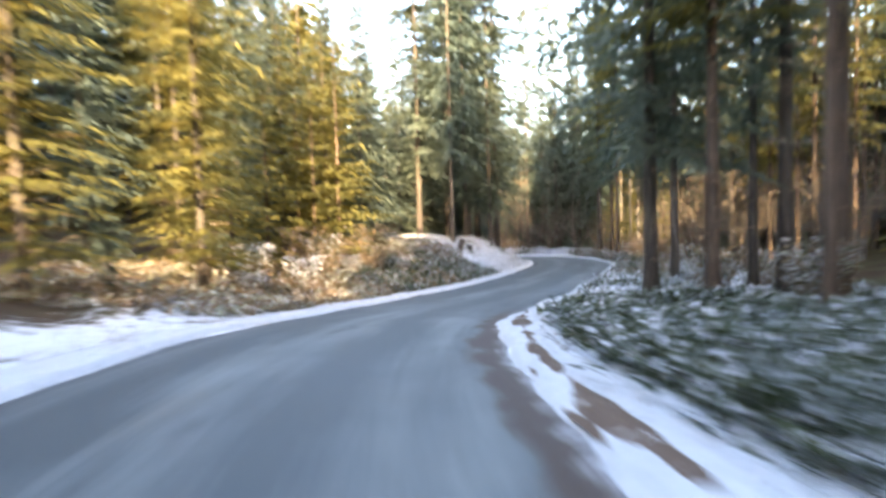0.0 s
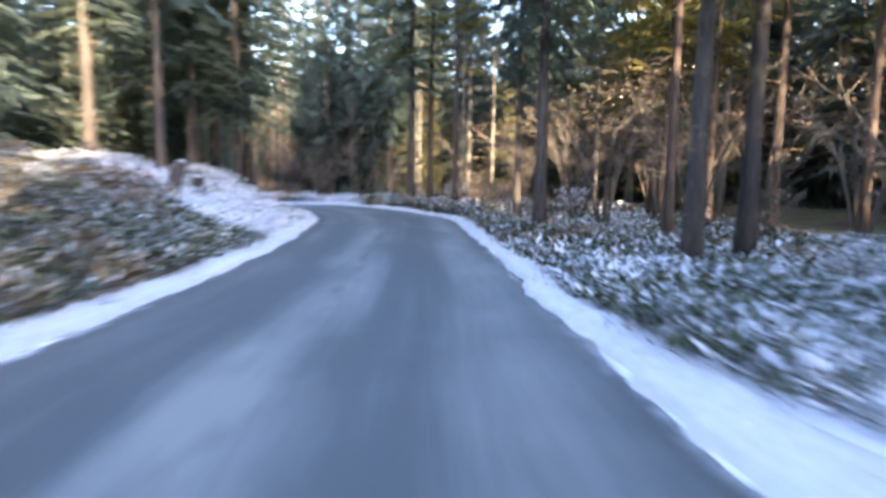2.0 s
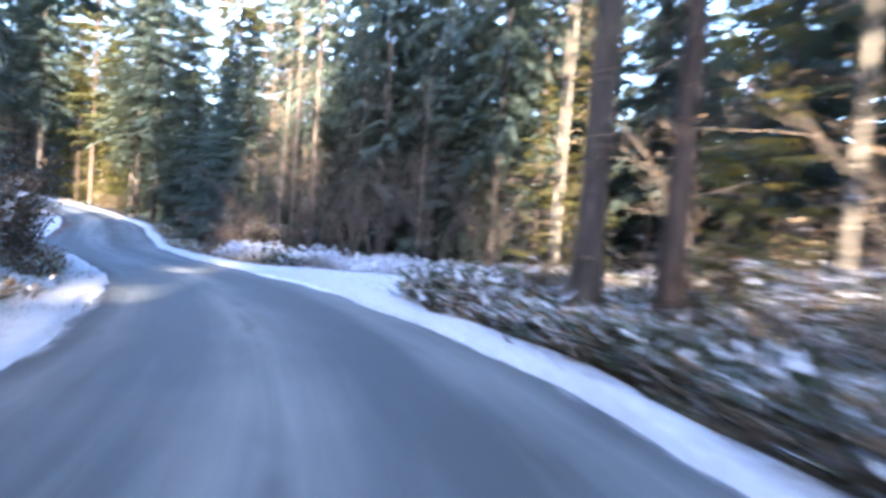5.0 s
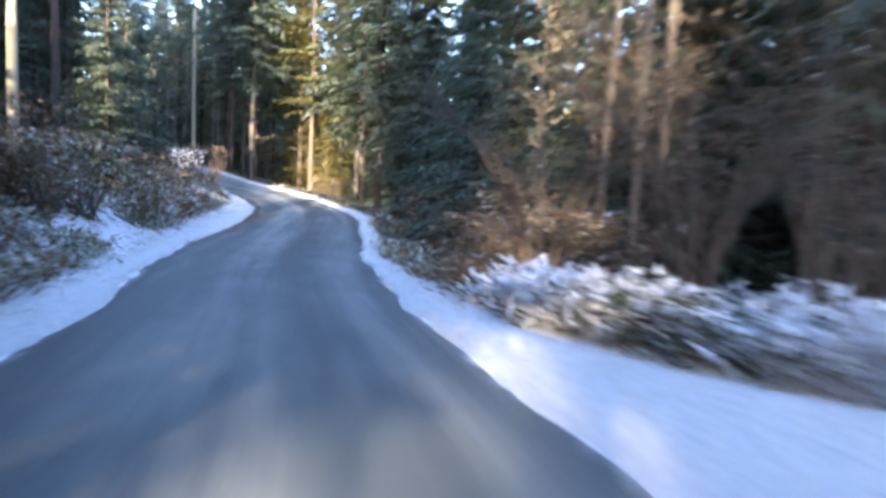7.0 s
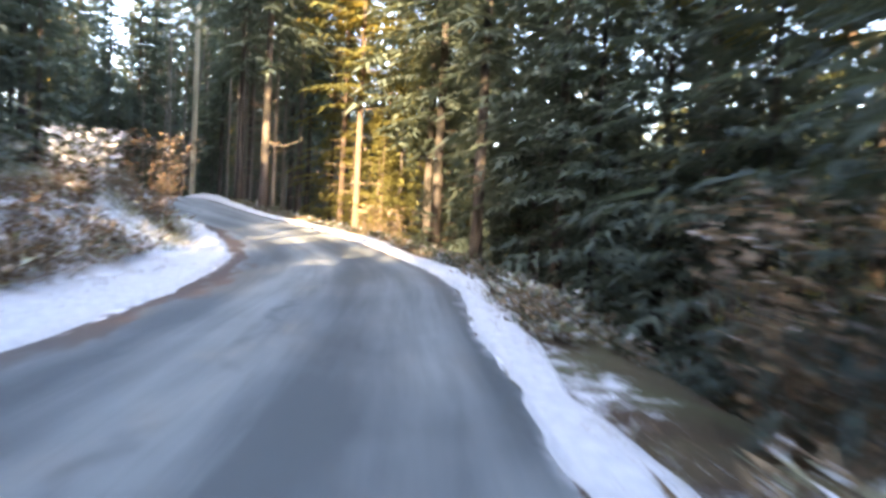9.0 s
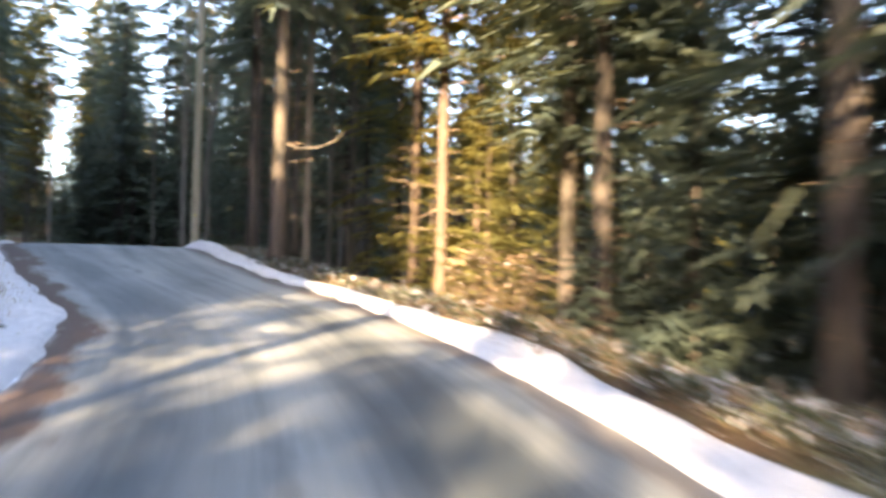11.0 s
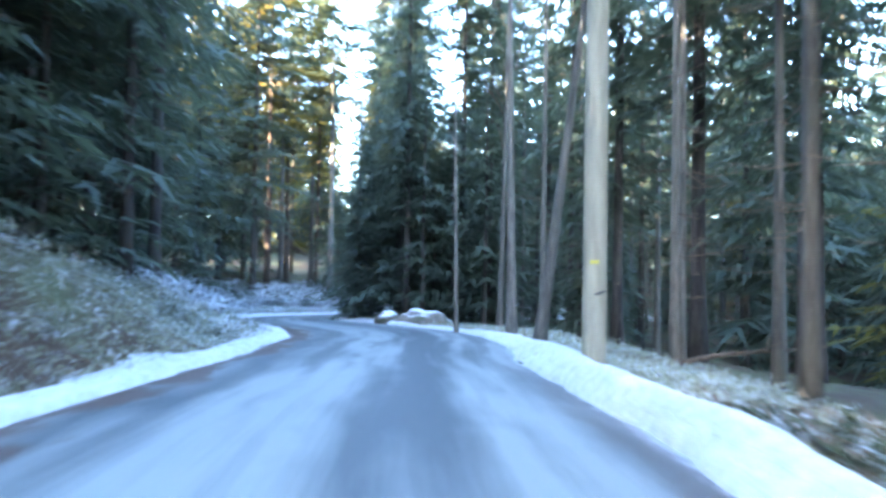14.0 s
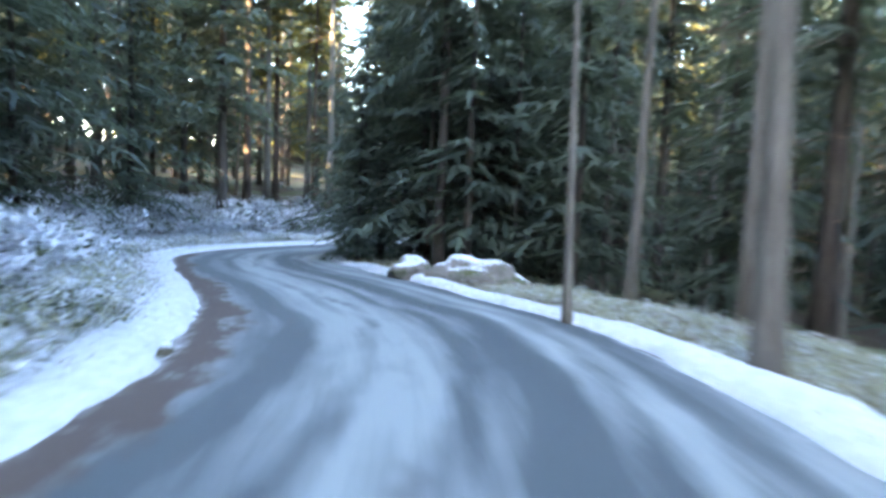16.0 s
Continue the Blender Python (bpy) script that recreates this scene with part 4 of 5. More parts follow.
def fill_forest():
    rng = random.Random(5)
    spots = []
    for step, lo, hi in ((3.0, 2.6, 13.0), (4.4, 13.0, 36.0), (7.2, 36.0, 85.0)):
        for gx in np.arange(-150, 130, step):
            for gy in np.arange(-80, 260, step):
                spots.append((gx + rng.uniform(-0.45, 0.45) * step, gy + rng.uniform(-0.45, 0.45) * step, lo, hi, step))
    for gx in np.arange(10, 50, 4.2):
        for gy in np.arange(52, 112, 4.2):
            spots.append((gx + rng.uniform(-1.5, 1.5), gy + rng.uniform(-1.5, 1.5), 13.0, 34.0, 4.0))
    arr = np.array(spots)
    _, s, e = ground(arr[:, 0], arr[:, 1])
    deep, far = [], []
    for (x, y, lo, hi, step), ss, ee in zip(spots, s, e):
        d = abs(ee)
        # the lane's own gap in the canopy beyond its last bend, and the open side of the valley
        past_bend = math.hypot(x + 20, y - 108) > 34 and abs(math.degrees(math.atan2(-20 - x, y - 108)) - 46.6) < 1.9
        downhill = math.hypot(x + 15, y - 104) > 24 and abs(math.degrees(math.atan2(-15 - x, y - 104)) - 9.5) < 4.0
        thinner = math.hypot(x + 21, y - 110) > 15 and 10.0 < math.degrees(math.atan2(-21 - x, y - 110)) < 40.0
        if thinner and rng.random() < 0.38:
            deep.append(("deep2", x, y, rng.uniform(0.35, 0.6), rng.uniform(0, 6.28)))
            continue
        if past_bend and rng.random() < 0.75 or downhill and rng.random() < 0.38:
            if rng.random() < 0.5:
                deep.append(("deep2", x, y, rng.uniform(0.35, 0.6), rng.uniform(0, 6.28)))
            continue
        if not lo <= d < hi or (ee > 0 and 72 < ss < 92 and d < 8.5):
            continue
        if d < 4.5 and rng.random() < 0.4 or not free(x, y, 0.62 * step):
            continue
        turn, sc = rng.uniform(0, 360), rng.uniform(0.95, 1.3)
        if d >= 36:
            if y < 15 or x > 75 or x < -115 or ee > 0 and 105 < ss < 150 and d < 58 and x < 15:
                continue
            far.append((rng.choice(("far0", "far1")), x, y, sc, turn))
            continue
        # woods from y -45 to -6 stay unseen, kept only to block low sun
        if y < -45 or y < -6 and abs(x - 1) > 26 or ss > 200 and d > 22:
            continue
        if d >= 13 or y < -6 or ss > 200:
            valley = ee > 0 and 105 < ss < 150 and x < 15
            if y > -6 and (valley or (ee < 0 and ss > 138 and d > 22) or (ss < 70 and d < (22 if ee > 0 else 19))):
                key = rng.choice(("open0", "open0", "open1", "open1", "open1", "open2"))
                if rng.random() < (0.6 if valley and d > 22 else 0.3):
                    continue
            else:
                key = rng.choice(("deep0", "deep1", "deep2", "deep2") if ee > 0 else ("deep0", "deep0", "deep1", "deep1", "deep2"))
            top = cap(x, y, WOODS[key][4] * sc, 2.0)
            if WOODS[key][0] * sc > top:
                key, sc = "deep2", min(1.1, top / 15.0)
                if sc < 0.25:
                    continue
            if d > 26 and key in ("deep0", "deep1"):
                key, sc = ("far0" if key == "deep0" else "far1"), sc * 0.97
            deep.append((key, x, y, sc, turn))
            PLANTED.append((x, y))
            continue
        pick = rng.random()
        key = ("spruce0" if pick < 0.2 else "spruce1" if pick < 0.34 else "spruce2" if pick < 0.54 else "pine0" if pick < 0.68 else "pine1" if pick < 0.82
               else "fir0" if pick < 0.89 else "fir2" if pick < 0.94 else "bare0")
        if ee > 0 and (ss < 95 or 106 < ss < 125) and key in ("spruce0", "spruce1", "fir0", "fir2"):
            key = rng.choice(("pine0", "pine1", "grey0", "grey1"))
        if ee < 0 and ss < 56 and key[:3] in ("spr", "fir", "bar"):
            key = "yellow"
        if ee > 0 and ss > 120 and key not in ("bare0", "fir0"):
            key = rng.choice(("grey0", "grey1", "spruce2", "spruce0"))
        if ee < 0 and (122 < ss < 141 and d < 4.2 or 50 < ss < 74 and d < 5.0) or ee > 0 and ss < 33 and d < 5.2:
            continue
        if d < 4.0 and key in ("fir0", "fir2", "spruce1"):
            key = "spruce2"
        top = cap(x, y, KINDS[key]["low"] * sc, 2.2)
        if KINDS[key]["tall"] * sc > top:
            key = "fir2" if top > 7.5 else "fir1"
            if ee > 0 and ss < 82:
                key = "hazel"
                if rng.random() < 0.4:
                    continue
            sc = min(1.15, top / KINDS[key]["tall"])
            if d < 3.8 or sc < 0.4:
                continue
        set_tree(key, x, y, sc, turn, rng.uniform(0.7, 1.05))
    plant_woods("deep_woods", "dense dark conifer woods on both sides of the road", deep)
    plant_woods("far_woods", "distant dark conifer woods", far)


fill_forest()


# ---- low plants ----
def clumps(name, label, mats, spots, blades, size, rng_seed, spread=0.9, flat=0.0, slim=1.0):
    """Many small tufts of leaf blades; spots are (x, y, z, scale)."""
    r = np.random.RandomState(rng_seed)
    spots = np.asarray(spots, float)
    n = len(spots) * blades
    base = np.repeat(spots[:, :3], blades, 0) + np.c_[r.normal(0, 0.16, (n, 2)) * np.repeat(spots[:, 3:4], blades, 0), np.zeros(n)]
    sc = np.repeat(spots[:, 3], blades) * size * r.uniform(0.5, 1.2, n)
    w = r.uniform(0, 6.283, n)
    d = np.stack([np.cos(w) * spread, np.sin(w) * spread, r.uniform(0.35, 1.1, n) * (1 - flat)], 1)
    d /= np.linalg.norm(d, axis=1)[:, None]
    base = base + d * (sc * r.uniform(0.0, 0.9, n))[:, None]
    side = np.stack([-np.sin(w), np.cos(w), r.uniform(-0.5, 0.5, n)], 1)
    ln, wd = sc * 0.55, sc * slim * r.uniform(0.07, 0.16, n)
    c = np.stack([base + side * wd[:, None], base + d * ln[:, None] * 1.2 - np.c_[np.zeros((n, 2)), ln * 0.3], base - side * wd[:, None]], 1)
    # each clump keeps mostly to one plant, in drifts
    drift = wave(spots[:, 0] * 1.3, spots[:, 1] * 1.3, rng_seed) + r.normal(0, 0.45, len(spots))
    kind_of = (drift.argsort().argsort() * len(mats) // len(spots))
    picks = np.where(r.rand(n) < 0.8, np.repeat(kind_of, blades), r.randint(0, len(mats), n))
    tagged(new(name, blades_mesh(name, c, mats, picks)), label, "undergrowth", kind="stuff")


def low_plants():
    r = np.random.RandomState(8)
    n = 130000
    k = r.randint(20, len(ALONG) - 90, n)
    side = np.where(r.rand(n) < 0.5, -1, 1)
    wide = np.where(side < 0, snow_left(ALONG[k]), snow_right(ALONG[k]))
    off = half_width(ALONG[k]) + wide + 0.1 + 9.0 * r.rand(n) ** 1.9
    x = LINE[k, 0] + RIGHT[k, 0] * off * side
    y = LINE[k, 1] + RIGHT[k, 1] * off * side
    z, s, e = ground(x, y)
    ok = (np.abs(e) > np.where(e < 0, snow_left(s), snow_right(s)) + 0.15) & (np.sign(e) == side)
    patch = wave(x * 0.7, y * 0.7, 44)
    heap = np.clip(0.5 + 0.5 * wave(x * 2.3, y * 2.3, 45), 0, 1)
    pts = np.stack([x, y, z - 0.02, r.uniform(0.6, 1.4, n)], 1)
    right, left = ok & (e > 0), ok & (e < 0)
    pick = r.rand(n)
    # name, label, materials, where, blades, size, height of the heaps
    zones = [
        ("heath", "low dark green heath dusted with snow", [HEATH], right & (s < 40) & (patch > -0.7), 15, 0.32, 0.15),
        ("bank_heath", "low dark green heath with dead fern on the bank", [HEATH, HEATH, HEATH, BRACKEN], left & (s > 44) & (s < 56.5), 15, 0.30, 0.12),
        ("tall_frosted_brush", "tall frosted brush on the snowy bank past the bend", [FROSTED, HEATH, FROSTED], left & (s > 149) & (s < 182) & (e < -1.9) & (e > -8.5), 20, 0.32, 0.55),
        ("frosted_heath", "low heath covered with white frost", [HEATH, HEATH, FROSTED], right & (s > 39) & (s < 52), 15, 0.26, 0.2),
        ("frosted_brush", "frosted low brush and brambles under snow", [HEATH, FROSTED, FROSTED, FROSTED],
         (right & (s > 77.8) & (s < 93) & ((e < 4.2) | (s > 83)) & ((patch > -0.5) | (e < 10))), 18, 0.27, 0.6),
        ("dusted_brush", "low brush and heath with a dusting of snow", [HEATH, HEATH, FROSTED, HEATH, HEATH, BRACKEN], right & (s > 48) & (s < 68), 16, 0.26, 0.25),
        ("thicket", "dark brown thicket of twigs, brambles and dead fern", [HEATH, TWIG, HEATH, BRACKEN, FROSTED, HEATH], right & (s > 66) & ((s < 77.8) | ((e > 4.2) & (s < 83))), 18, 0.34, 0.55),
        ("frosted_bank_brush", "short frosted brush on the snowy bank", [FROSTED, FROSTED, FROSTED, HEATH],
         left & (s > 53) & (s < 78) & (pick < 0.7), 14, 0.20, 0.2),
        ("bank_grass", "tufts of pale green grass and frosted brush on the snowy bank", [GRASS, FROSTED, GRASS, HEATH], left & (s > 142) & (s < 190) & ((s < 149) | (e > -1.9)), 14, 0.20, 0.12),
        ("bracken", "dry brown bracken and grass with traces of snow", [BRACKEN, BRACKEN, GRASS],
         (right & (s > 91.5) & (s < 112) & (patch > -0.4) & (e < 6)) | (left & (s < 45) & ((patch > -0.1) | (s > 34))) | (left & (s > 76) & (s < 120) & (patch > -0.5)), 14, 0.30, 0.15),
        ("forest_undergrowth", "dark heath, twigs and dead fern under the trees", [HEATH, TWIG, HEATH, HEATH, BRACKEN, HEATH], right & (s > 109) & (s < 136), 13, 0.19, 0.12),
        ("grass", "short pale green winter grass with frost", [GRASS],
         (right & (s > 132) & (s < 165) & (e < 3.2)), 16, 0.14, 0.0),
    ]
    for i, (name, label, mats, mask, blades, size, lift) in enumerate(zones):
        some = np.c_[pts, heap][mask][:7000]
        some[:, 2] += lift * some[:, 4] * r.rand(len(some))
        clumps(name, label, mats, some[:, :4], blades, size, 60 + i, slim=0.5 if GRASS in mats[:1] else 1.0)
    # the steep mound on the inside of the bend
    m = 13000
    k = r.randint(int(115 / STEP), int(146 / STEP), m)
    off = -(half_width(ALONG[k]) + snow_left(ALONG[k]) - 0.05 + 5.5 * r.rand(m) ** 1.2)
    x, y = LINE[k, 0] + RIGHT[k, 0] * off, LINE[k, 1] + RIGHT[k, 1] * off
    clumps("mound_grass", "short pale green frosted winter grass on a steep mound", [GRASS], np.stack([x, y, ground(x, y)[0] - 0.01, r.uniform(0.7, 1.3, m)], 1), 13, 0.15, 90, 0.7, 0.0, 0.5)


low_plants()


def edge_bits():
    """Stray grass blades in the snow strips."""
    r = np.random.RandomState(17)
    m = 5000
    k = r.randint(40, len(ALONG) - 100, m)
    side = np.where(r.rand(m) < 0.5, -1, 1)
    wide = np.where(side < 0, snow_left(ALONG[k]), snow_right(ALONG[k]))
    off = half_width(ALONG[k]) + wide * (0.25 + 0.85 * r.rand(m) ** 0.5)
    x, y = LINE[k, 0] + RIGHT[k, 0] * off * side, LINE[k, 1] + RIGHT[k, 1] * off * side
    clumps("verge_grass", "stray dry grass blades poking through the snow", [GRASS, BRACKEN, BRACKEN, TWIG], np.stack([x, y, ground(x, y)[0] + 0.05, r.uniform(0.5, 1.2, m)], 1), 7, 0.13, 71, 0.6, 0.0, 0.4)


edge_bits()


# ---- bushes on the bank ----
def bush_mesh(name, tall, rng):
    bits = []
    for _ in range(38):
        w, ln = rng.uniform(0, 6.283), tall * rng.uniform(0.6, 1.1)
        d = Vector((math.cos(w) * 0.55, math.sin(w) * 0.55, 1)).normalized()
        p0 = Vector((rng.uniform(-0.2, 0.2), rng.uniform(-0.2, 0.2), -0.05))
        p1 = p0 + d * ln * 0.6
        p2 = p1 + (d + Vector((rng.uniform(-0.5, 0.5), rng.uniform(-0.5, 0.5), -0.2))).normalized() * ln * 0.4
        bits.append(tube([p0, p1, p2], (0.012, 0.008, 0.003), 3))
    v, f = joined(bits)
    return mesh_of(name, v, f, [TWIG])


def bush_leaves(name, tall, rng, mats):
    out = []
    for _ in range(900):
        w, h = rng.uniform(0, 6.283), tall * (rng.random() ** 0.7)
        rad = (0.25 + 0.55 * h / tall) * tall * 0.75 * rng.uniform(0.3, 1.0)
        at = np.array([math.cos(w) * rad, math.sin(w) * rad, h])
        d = np.array([math.cos(w) + rng.uniform(-0.8, 0.8), math.sin(w) + rng.uniform(-0.8, 0.8), rng.uniform(-0.3, 0.8)])
        d *= rng.uniform(0.05, 0.14) / np.linalg.norm(d)
        sd = np.cross(d, [rng.uniform(-1, 1), rng.uniform(-1, 1), 1.0]) * 0.28
        out.append((at + sd, at + d, at - sd))
    return blades_mesh(name, out, mats, [rng.randrange(len(mats)) for _ in out])


def build_bushes():
    rng = random.Random(21)
    kinds = []
    for tall, mats, label in ((1.4, [BRACKEN, GRASS, BRACKEN, HEATH], "brown bush with dry leaves and some snow"), (1.2, [HEATH, FROSTED], "dark green bush dusted with snow"),
                              (1.8, [BRACKEN, TWIG], "dry reddish brown bush of thin twigs")):
        ob = new("bush")
        part("brushwood", bush_mesh("brushwood", tall, rng), ob, "thin brown stems", None, "stuff")
        part("foliage", bush_leaves("foliage", tall, rng, mats), ob, "", None, "stuff")
        tagged(ob, label, "bush", "bushes on the bank")
        kinds.append([ob, False])
    spots = []
    for s0, s1, side, near, far, count in ((78, 120, -1, 1.6, 6.0, 44), (24, 54, -1, 2.0, 6.0, 16), (90, 106, 1, 1.8, 5.0, 14), (30, 66, 1, 4.0, 9.0, 10), (67, 77, 1, 1.8, 6.0, 16)):
        for _ in range(count):
            k = int(rng.uniform(s0, s1) / STEP)
            off = half_width(ALONG[k]) + rng.uniform(near, far)
            spots.append((LINE[k, 0] + RIGHT[k, 0] * off * side, LINE[k, 1] + RIGHT[k, 1] * off * side))
    spots += [(5.9, 72.8), (6.3, 73.6), (6.9, 77.0), (7.6, 75.4), (7.3, 78.6), (8.2, 77.2), (5.6, 81.0), (6.0, 79.4), (5.2, 82.6), (-4.9, 102.6), (-5.6, 103.4)]
    for x, y in spots:
        k = rng.choice(kinds if y < 60 else (kinds[0], kinds[0], kinds[2], kinds[1])) if len(spots) - spots.index((x, y)) > 11 else kinds[2]
        sc = rng.uniform(0.65, 1.15) * (1.25 if 6.5 < x < 8.5 and 75 < y < 79 else 1.35 if x < 3 and 62 < y < 84 else 1.0)
        m = Matrix.LocRotScale((x, y, height(x, y) - 0.03), Euler((0, 0, rng.uniform(0, 6.28))), (sc, sc, sc))
        if not k[1]:
            k[0].matrix_basis, k[1] = m, True
        else:
            copy_thing(k[0], Matrix()).matrix_basis = m


build_bushes()


# ---- utility poles ----
GREY_METAL, YELLOW, CERAMIC = Mat("dull_metal"), Mat("yellow_tag"), Mat("white_ceramic")
for k, c, r, m in ((GREY_METAL, (0.10, 0.10, 0.11), 0.5, 0.8), (YELLOW, (0.62, 0.55, 0.10), 0.6, 0.0), (CERAMIC, (0.62, 0.60, 0.55), 0.3, 0.0)):
    k.finish(k.mix(k.ramp(k.noise(k.coords.outputs["Object"], 14.0, 4), 0.3, 0.8), c, tuple(0.7 * v for v in c)), r, 0.4)
    k.bsdf.inputs["Metallic"].default_value = m
GREY_METAL, YELLOW, CERAMIC = GREY_METAL.m, YELLOW.m, CERAMIC.m


def box(name, x, y, z, mat):
    """A bevelled block about the origin."""
    bm = bmesh.new()
    bmesh.ops.create_cube(bm, size=1.0)
    bmesh.ops.scale(bm, vec=(x, y, z), verts=bm.verts)
    bmesh.ops.bevel(bm, geom=bm.edges[:], offset=min(x, y, z) * 0.2, segments=1, affect="EDGES")
    me = bpy.data.meshes.new(name)
    bm.to_mesh(me)
    bm.free()
    me.materials.append(mat)
    return me


def utility_pole(x, y, tall, turn):
    ob = new("utility_pole")
    v, f = tube([(0, 0, -0.4), (0, 0, 0.1), (0, 0, tall * 0.5), (0, 0, tall)], (0.148, 0.142, 0.125, 0.105), 16)
    part("pole", mesh_of("pole", v, f, [POLE_WOOD], smooth=True), ob)
    arc = [radians(a) for a in (-86, -70, -54, -38)]
    v, f = tube([(0.146 * math.cos(a), 0.146 * math.sin(a), 0.012 * i) for i, a in enumerate(arc)], (0.014, 0.014, 0.014, 0.014), 6)
    part("strap", mesh_of("strap", v, f, [GREY_METAL]), ob, "short dark metal strap", pose(0, 0, 0.96))
    part("tag", box("tag", 0.10, 0.012, 0.045, YELLOW), ob, "small yellow plate", pose(0, -0.147, 1.33))
    v, f = tube([(0.09, 0, tall - 0.35), (0.26, 0, tall - 0.35), (0.28, 0, tall - 0.15)], (0.012, 0.012, 0.012), 6)
    bracket = part("bracket", mesh_of("bracket", v, f, [GREY_METAL]), ob, "bent iron bracket")
    v, f = tube([(0, 0, 0), (0, 0, 0.05), (0, 0, 0.07), (0, 0, 0.13)], (0.045, 0.05, 0.03, 0.035), 10)
    part("insulator", mesh_of("insulator", v, f, [CERAMIC], smooth=True), bracket, "white ceramic insulator", pose(0.28, 0, tall - 0.17))
    tagged(ob, "pale grey round wooden utility pole by the road", "utility pole", "utility poles")
    ob.matrix_basis = pose(x, y, height(x, y), 0, 0, turn)
    return ob


utility_pole(POLES[0][0], POLES[0][1], 11.5, 25)
utility_pole(POLES[1][0], POLES[1][1], 9.5, 10)


# ---- rocks, stumps and fallen wood ----
def rock_material():
    k = Mat("mossy_rock")
    q = k.coords.outputs["Object"]
    n1, n2 = k.noise(q, 3.0, 5), k.noise(q, 14.0, 6, 0.7)
    col = k.mix(n2, (0.10, 0.09, 0.08), (0.30, 0.27, 0.24))
    col = k.mix(k.ramp(n1, 0.5, 0.65), col, (0.10, 0.11, 0.05))
    up = k.node("ShaderNodeSeparateXYZ", Vector=k.coords.outputs["Normal"]).outputs[2]
    col = k.mix(k.ramp(k.maths("ADD", up, k.maths("MULTIPLY_ADD", n2, 0.9, -0.45)), 0.72, 0.95), col, (0.74, 0.77, 0.82))
    k.bump(n2, 0.8, 0.04)
    return k.finish(col, 0.9, 0.2)


ROCK = rock_material()


def boulder(x, y, wide, deep, tall, seed, label="grey boulder with snow on top beside the road"):
    bm = bmesh.new()
    bmesh.ops.create_icosphere(bm, subdivisions=4, radius=1.0)
    noise.seed_set(seed)
    for v in bm.verts:
        n = noise.noise(v.co * 1.3 + Vector((seed, 0, 0))) * 0.35 + noise.noise(v.co * 3.5 + Vector((0, seed, 0))) * 0.12
        v.co *= 1 + n
        v.co = Vector((v.co.x * wide / 2, v.co.y * deep / 2, max(v.co.z, -0.35) * tall))
    me = bpy.data.meshes.new("boulder")
    bm.to_mesh(me)
    bm.free()
    me.materials.append(ROCK)
    me.polygons.foreach_set("use_smooth", np.ones(len(me.polygons), bool))
    ob = tagged(new("boulder", me), label, "rock", "roadside rocks")
    ob.matrix_basis = pose(x, y, height(x, y) + 0.10 * tall, 0, 0, seed * 40)


def stump(x, y, tall, lean, seed):
    rng = random.Random(seed)
    v, f = tube([(0, 0, -0.2), (0.02, 0, 0.1), (lean * 0.5, 0.03, tall * 0.6), (lean, 0.02, tall)], (0.24, 0.19, 0.16, 0.15), 9)
    v = [p + Vector((rng.uniform(-0.015, 0.015), rng.uniform(-0.015, 0.015), rng.uniform(-0.02, 0.04) if p.z > tall * 0.9 else 0)) for p in v]
    ob = new("stump")
    trunk = part("trunk", mesh_of("trunk", v, f, [BARK], smooth=True), ob)
    me = blob_mesh("snow_cap", 0.15, 0.045, seed)
    part("snow_cap", me, trunk, "cap of white snow", pose(lean, 0.02, tall + 0.01))
    tagged(ob, "dark rotten tree stump capped with snow", "stump", "stumps on the bank")
    ob.matrix_basis = pose(x, y, height(x, y), 0, 0, 20 * seed)


def blob_mesh(name, radius, thick, seed):
    bm = bmesh.new()
    bmesh.ops.create_icosphere(bm, subdivisions=3, radius=1.0)
    for v in bm.verts:
        n = 1 + 0.25 * noise.noise(v.co * 2 + Vector((seed, seed, 0)))
        v.co = Vector((v.co.x * radius * n, v.co.y * radius * n, max(v.co.z, -0.1) * thick * n))
    me = bpy.data.meshes.new(name)
    bm.to_mesh(me)
    bm.free()
    me.materials.append(SNOW)
    me.polygons.foreach_set("use_smooth", np.ones(len(me.polygons), bool))
    return me


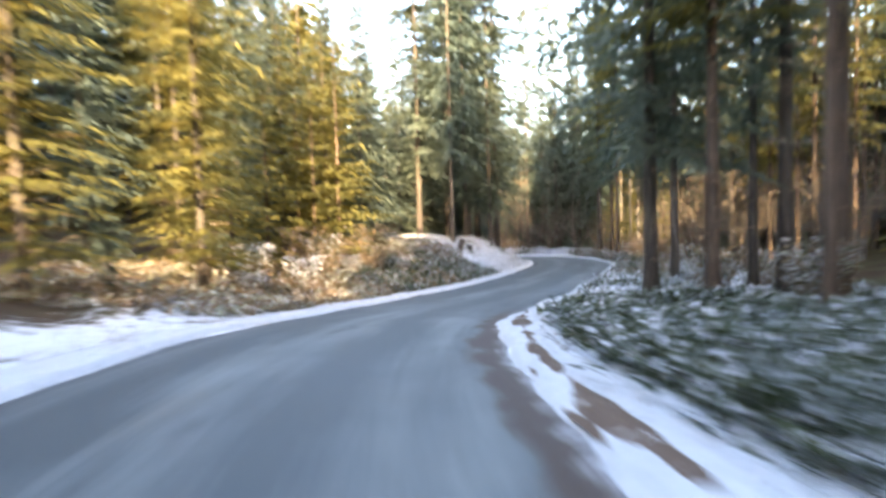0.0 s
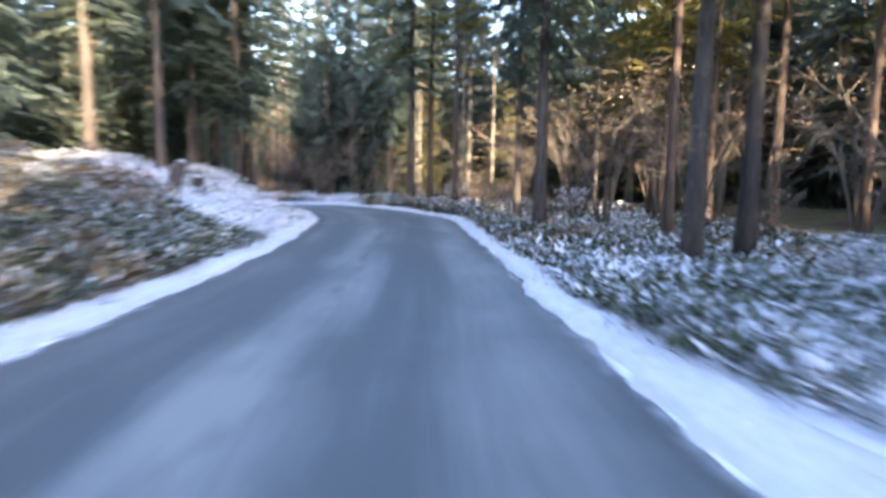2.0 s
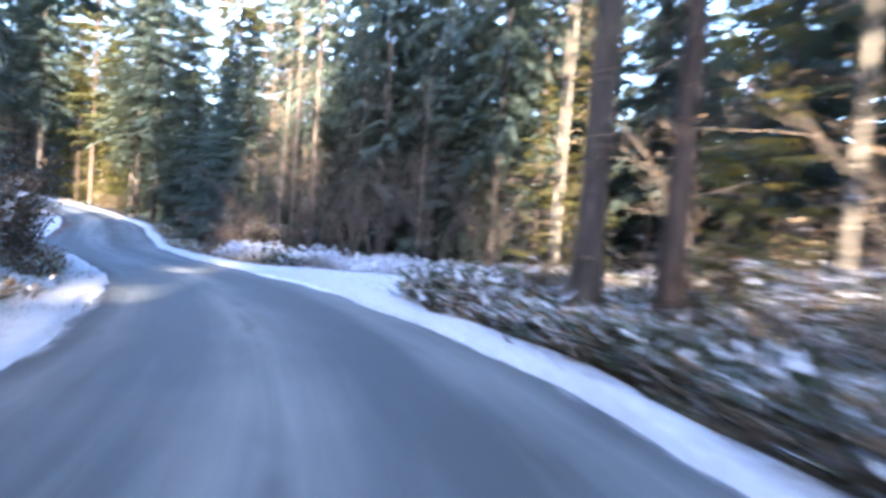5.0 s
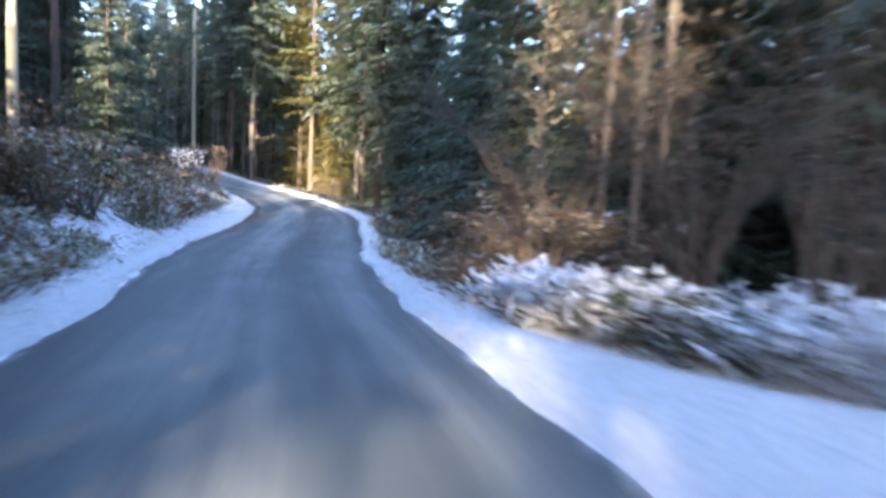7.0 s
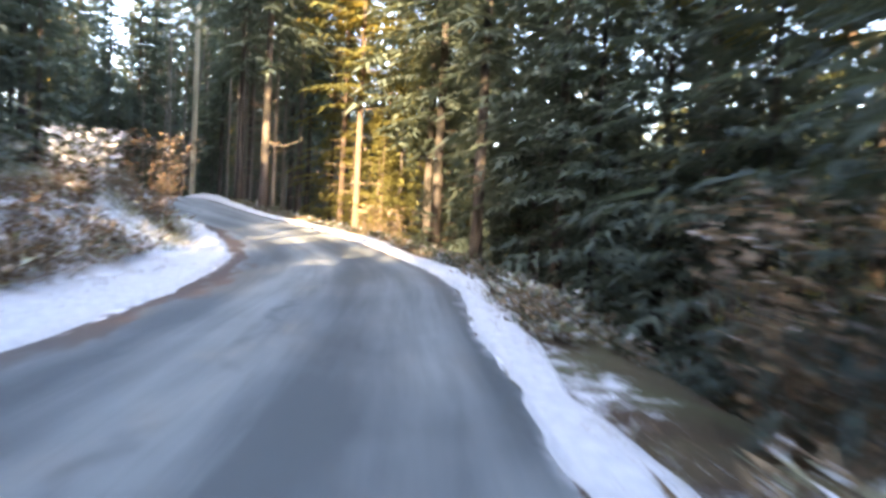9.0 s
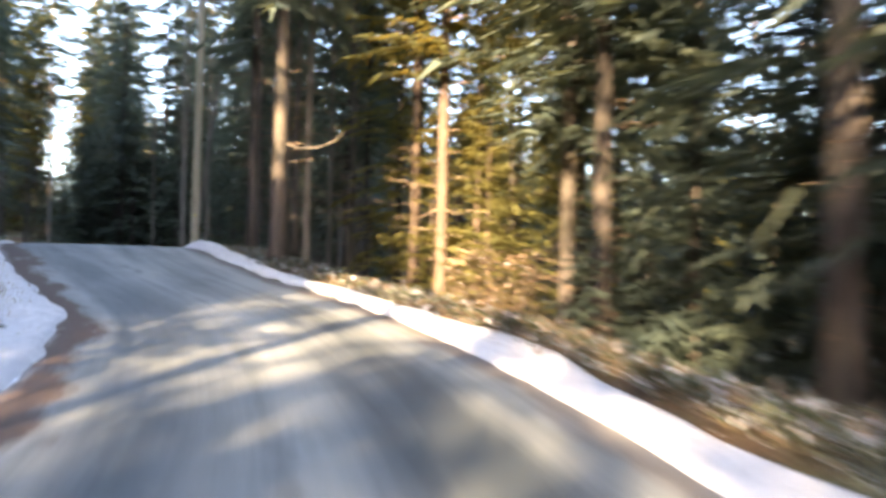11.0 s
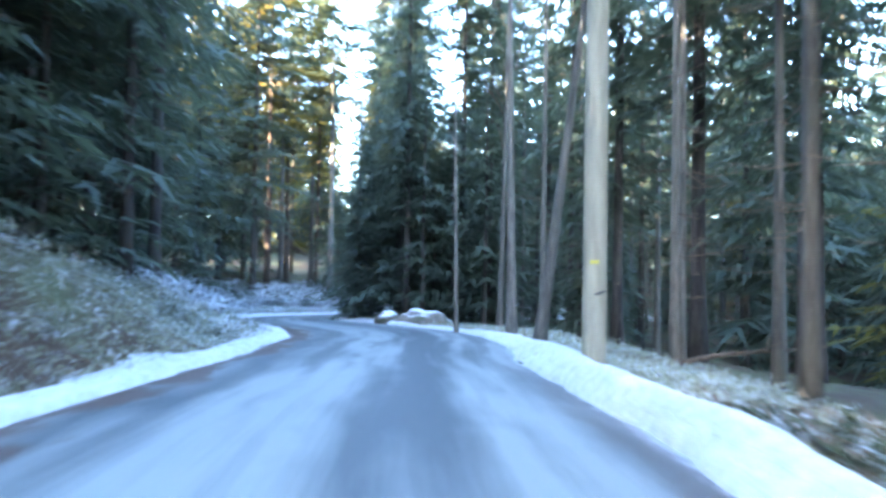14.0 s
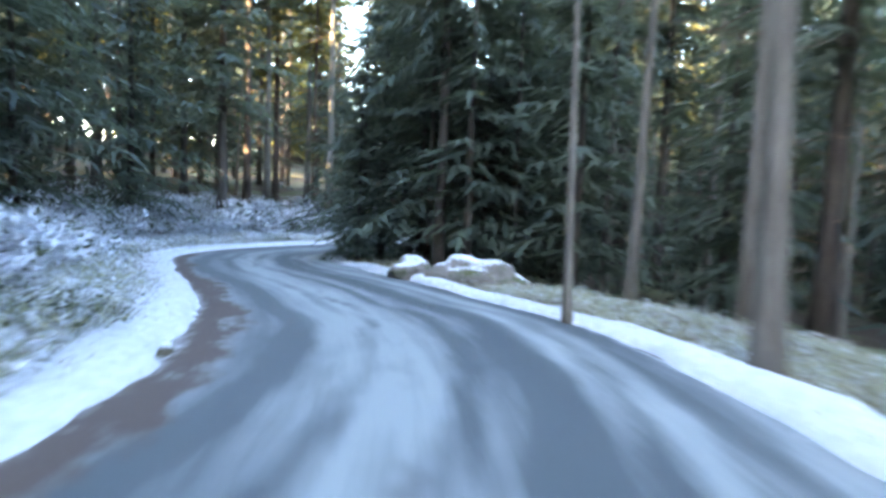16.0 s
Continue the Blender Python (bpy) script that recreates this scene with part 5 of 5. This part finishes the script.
def fallen_trunk(x, y, long, radius, turn, tilt, mat, label, seed):
    """A trunk lying across the undergrowth with the stubs of its branches."""
    rng = random.Random(seed)
    ob = new("fallen_trunk")
    v, f = tube([(u * long, 0.12 * math.sin(u * 3 + seed), 0.05 * math.sin(u * 5)) for u in (0, 0.2, 0.4, 0.6, 0.8, 1)], [radius * (1 - 0.6 * u) for u in (0, 0.2, 0.4, 0.6, 0.8, 1)], 8)
    part("trunk", mesh_of("trunk", v, f, [mat], smooth=True), ob)
    for i in range(5):
        u, w = rng.uniform(0.3, 0.95), rng.uniform(-1.2, 1.2)
        ln = rng.uniform(0.4, 1.1)
        p = Vector((u * long, 0, 0))
        d = Vector((0.6, math.sin(w), math.cos(w)))
        v, f = tube([p, p + d * ln * 0.5, p + d * ln + Vector((0.1, 0, 0))], (radius * 0.32, radius * 0.2, 0.004), 5)
        part("branch", mesh_of("branch", v, f, [mat]), ob)
    tagged(ob, label, "log", "fallen wood")
    ob.matrix_basis = pose(x, y, height(x, y) + radius * 1.2, 0, -tilt, turn)


boulder(-30.5, 120.8, 1.3, 0.9, 0.40, 3)
boulder(-28.9, 120.9, 1.9, 1.2, 0.48, 5)
boulder(14.4, 72.8, 0.9, 0.7, 0.4, 7, "small dark stone with snow on top")
stump(0.9, 38.0, 0.75, 0.22, 1)
stump(1.6, 40.2, 0.6, -0.05, 2)
fallen_trunk(13.7, 58.2, 3.6, 0.09, -30, 4, PALE_BARK, "pale bare log lying across dark brush", 7)
fallen_trunk(17.5, 67.0, 6.5, 0.11, 40, 4, PALE_BARK, "pale fallen trunk lying in the undergrowth", 1)
fallen_trunk(20.0, 72.5, 5.0, 0.13, 115, 24, PALE_BARK, "pale broken trunk leaning into the wood", 2)
fallen_trunk(13.2, 83.0, 4.0, 0.07, 160, 10, TWIG, "tangle of dry tan fallen branches", 3)
fallen_trunk(12.6, 82.0, 3.0, 0.06, 60, 28, TWIG, "tangle of dry tan fallen branches", 4)
fallen_trunk(8.2, 80.8, 2.2, 0.05, 120, 35, PALE_BARK, "pale fallen stick beside the road", 5)
fallen_trunk(-17.6, 113.6, 2.6, 0.05, 38, 9, TWIG, "thin grey fallen stem behind the verge", 6)
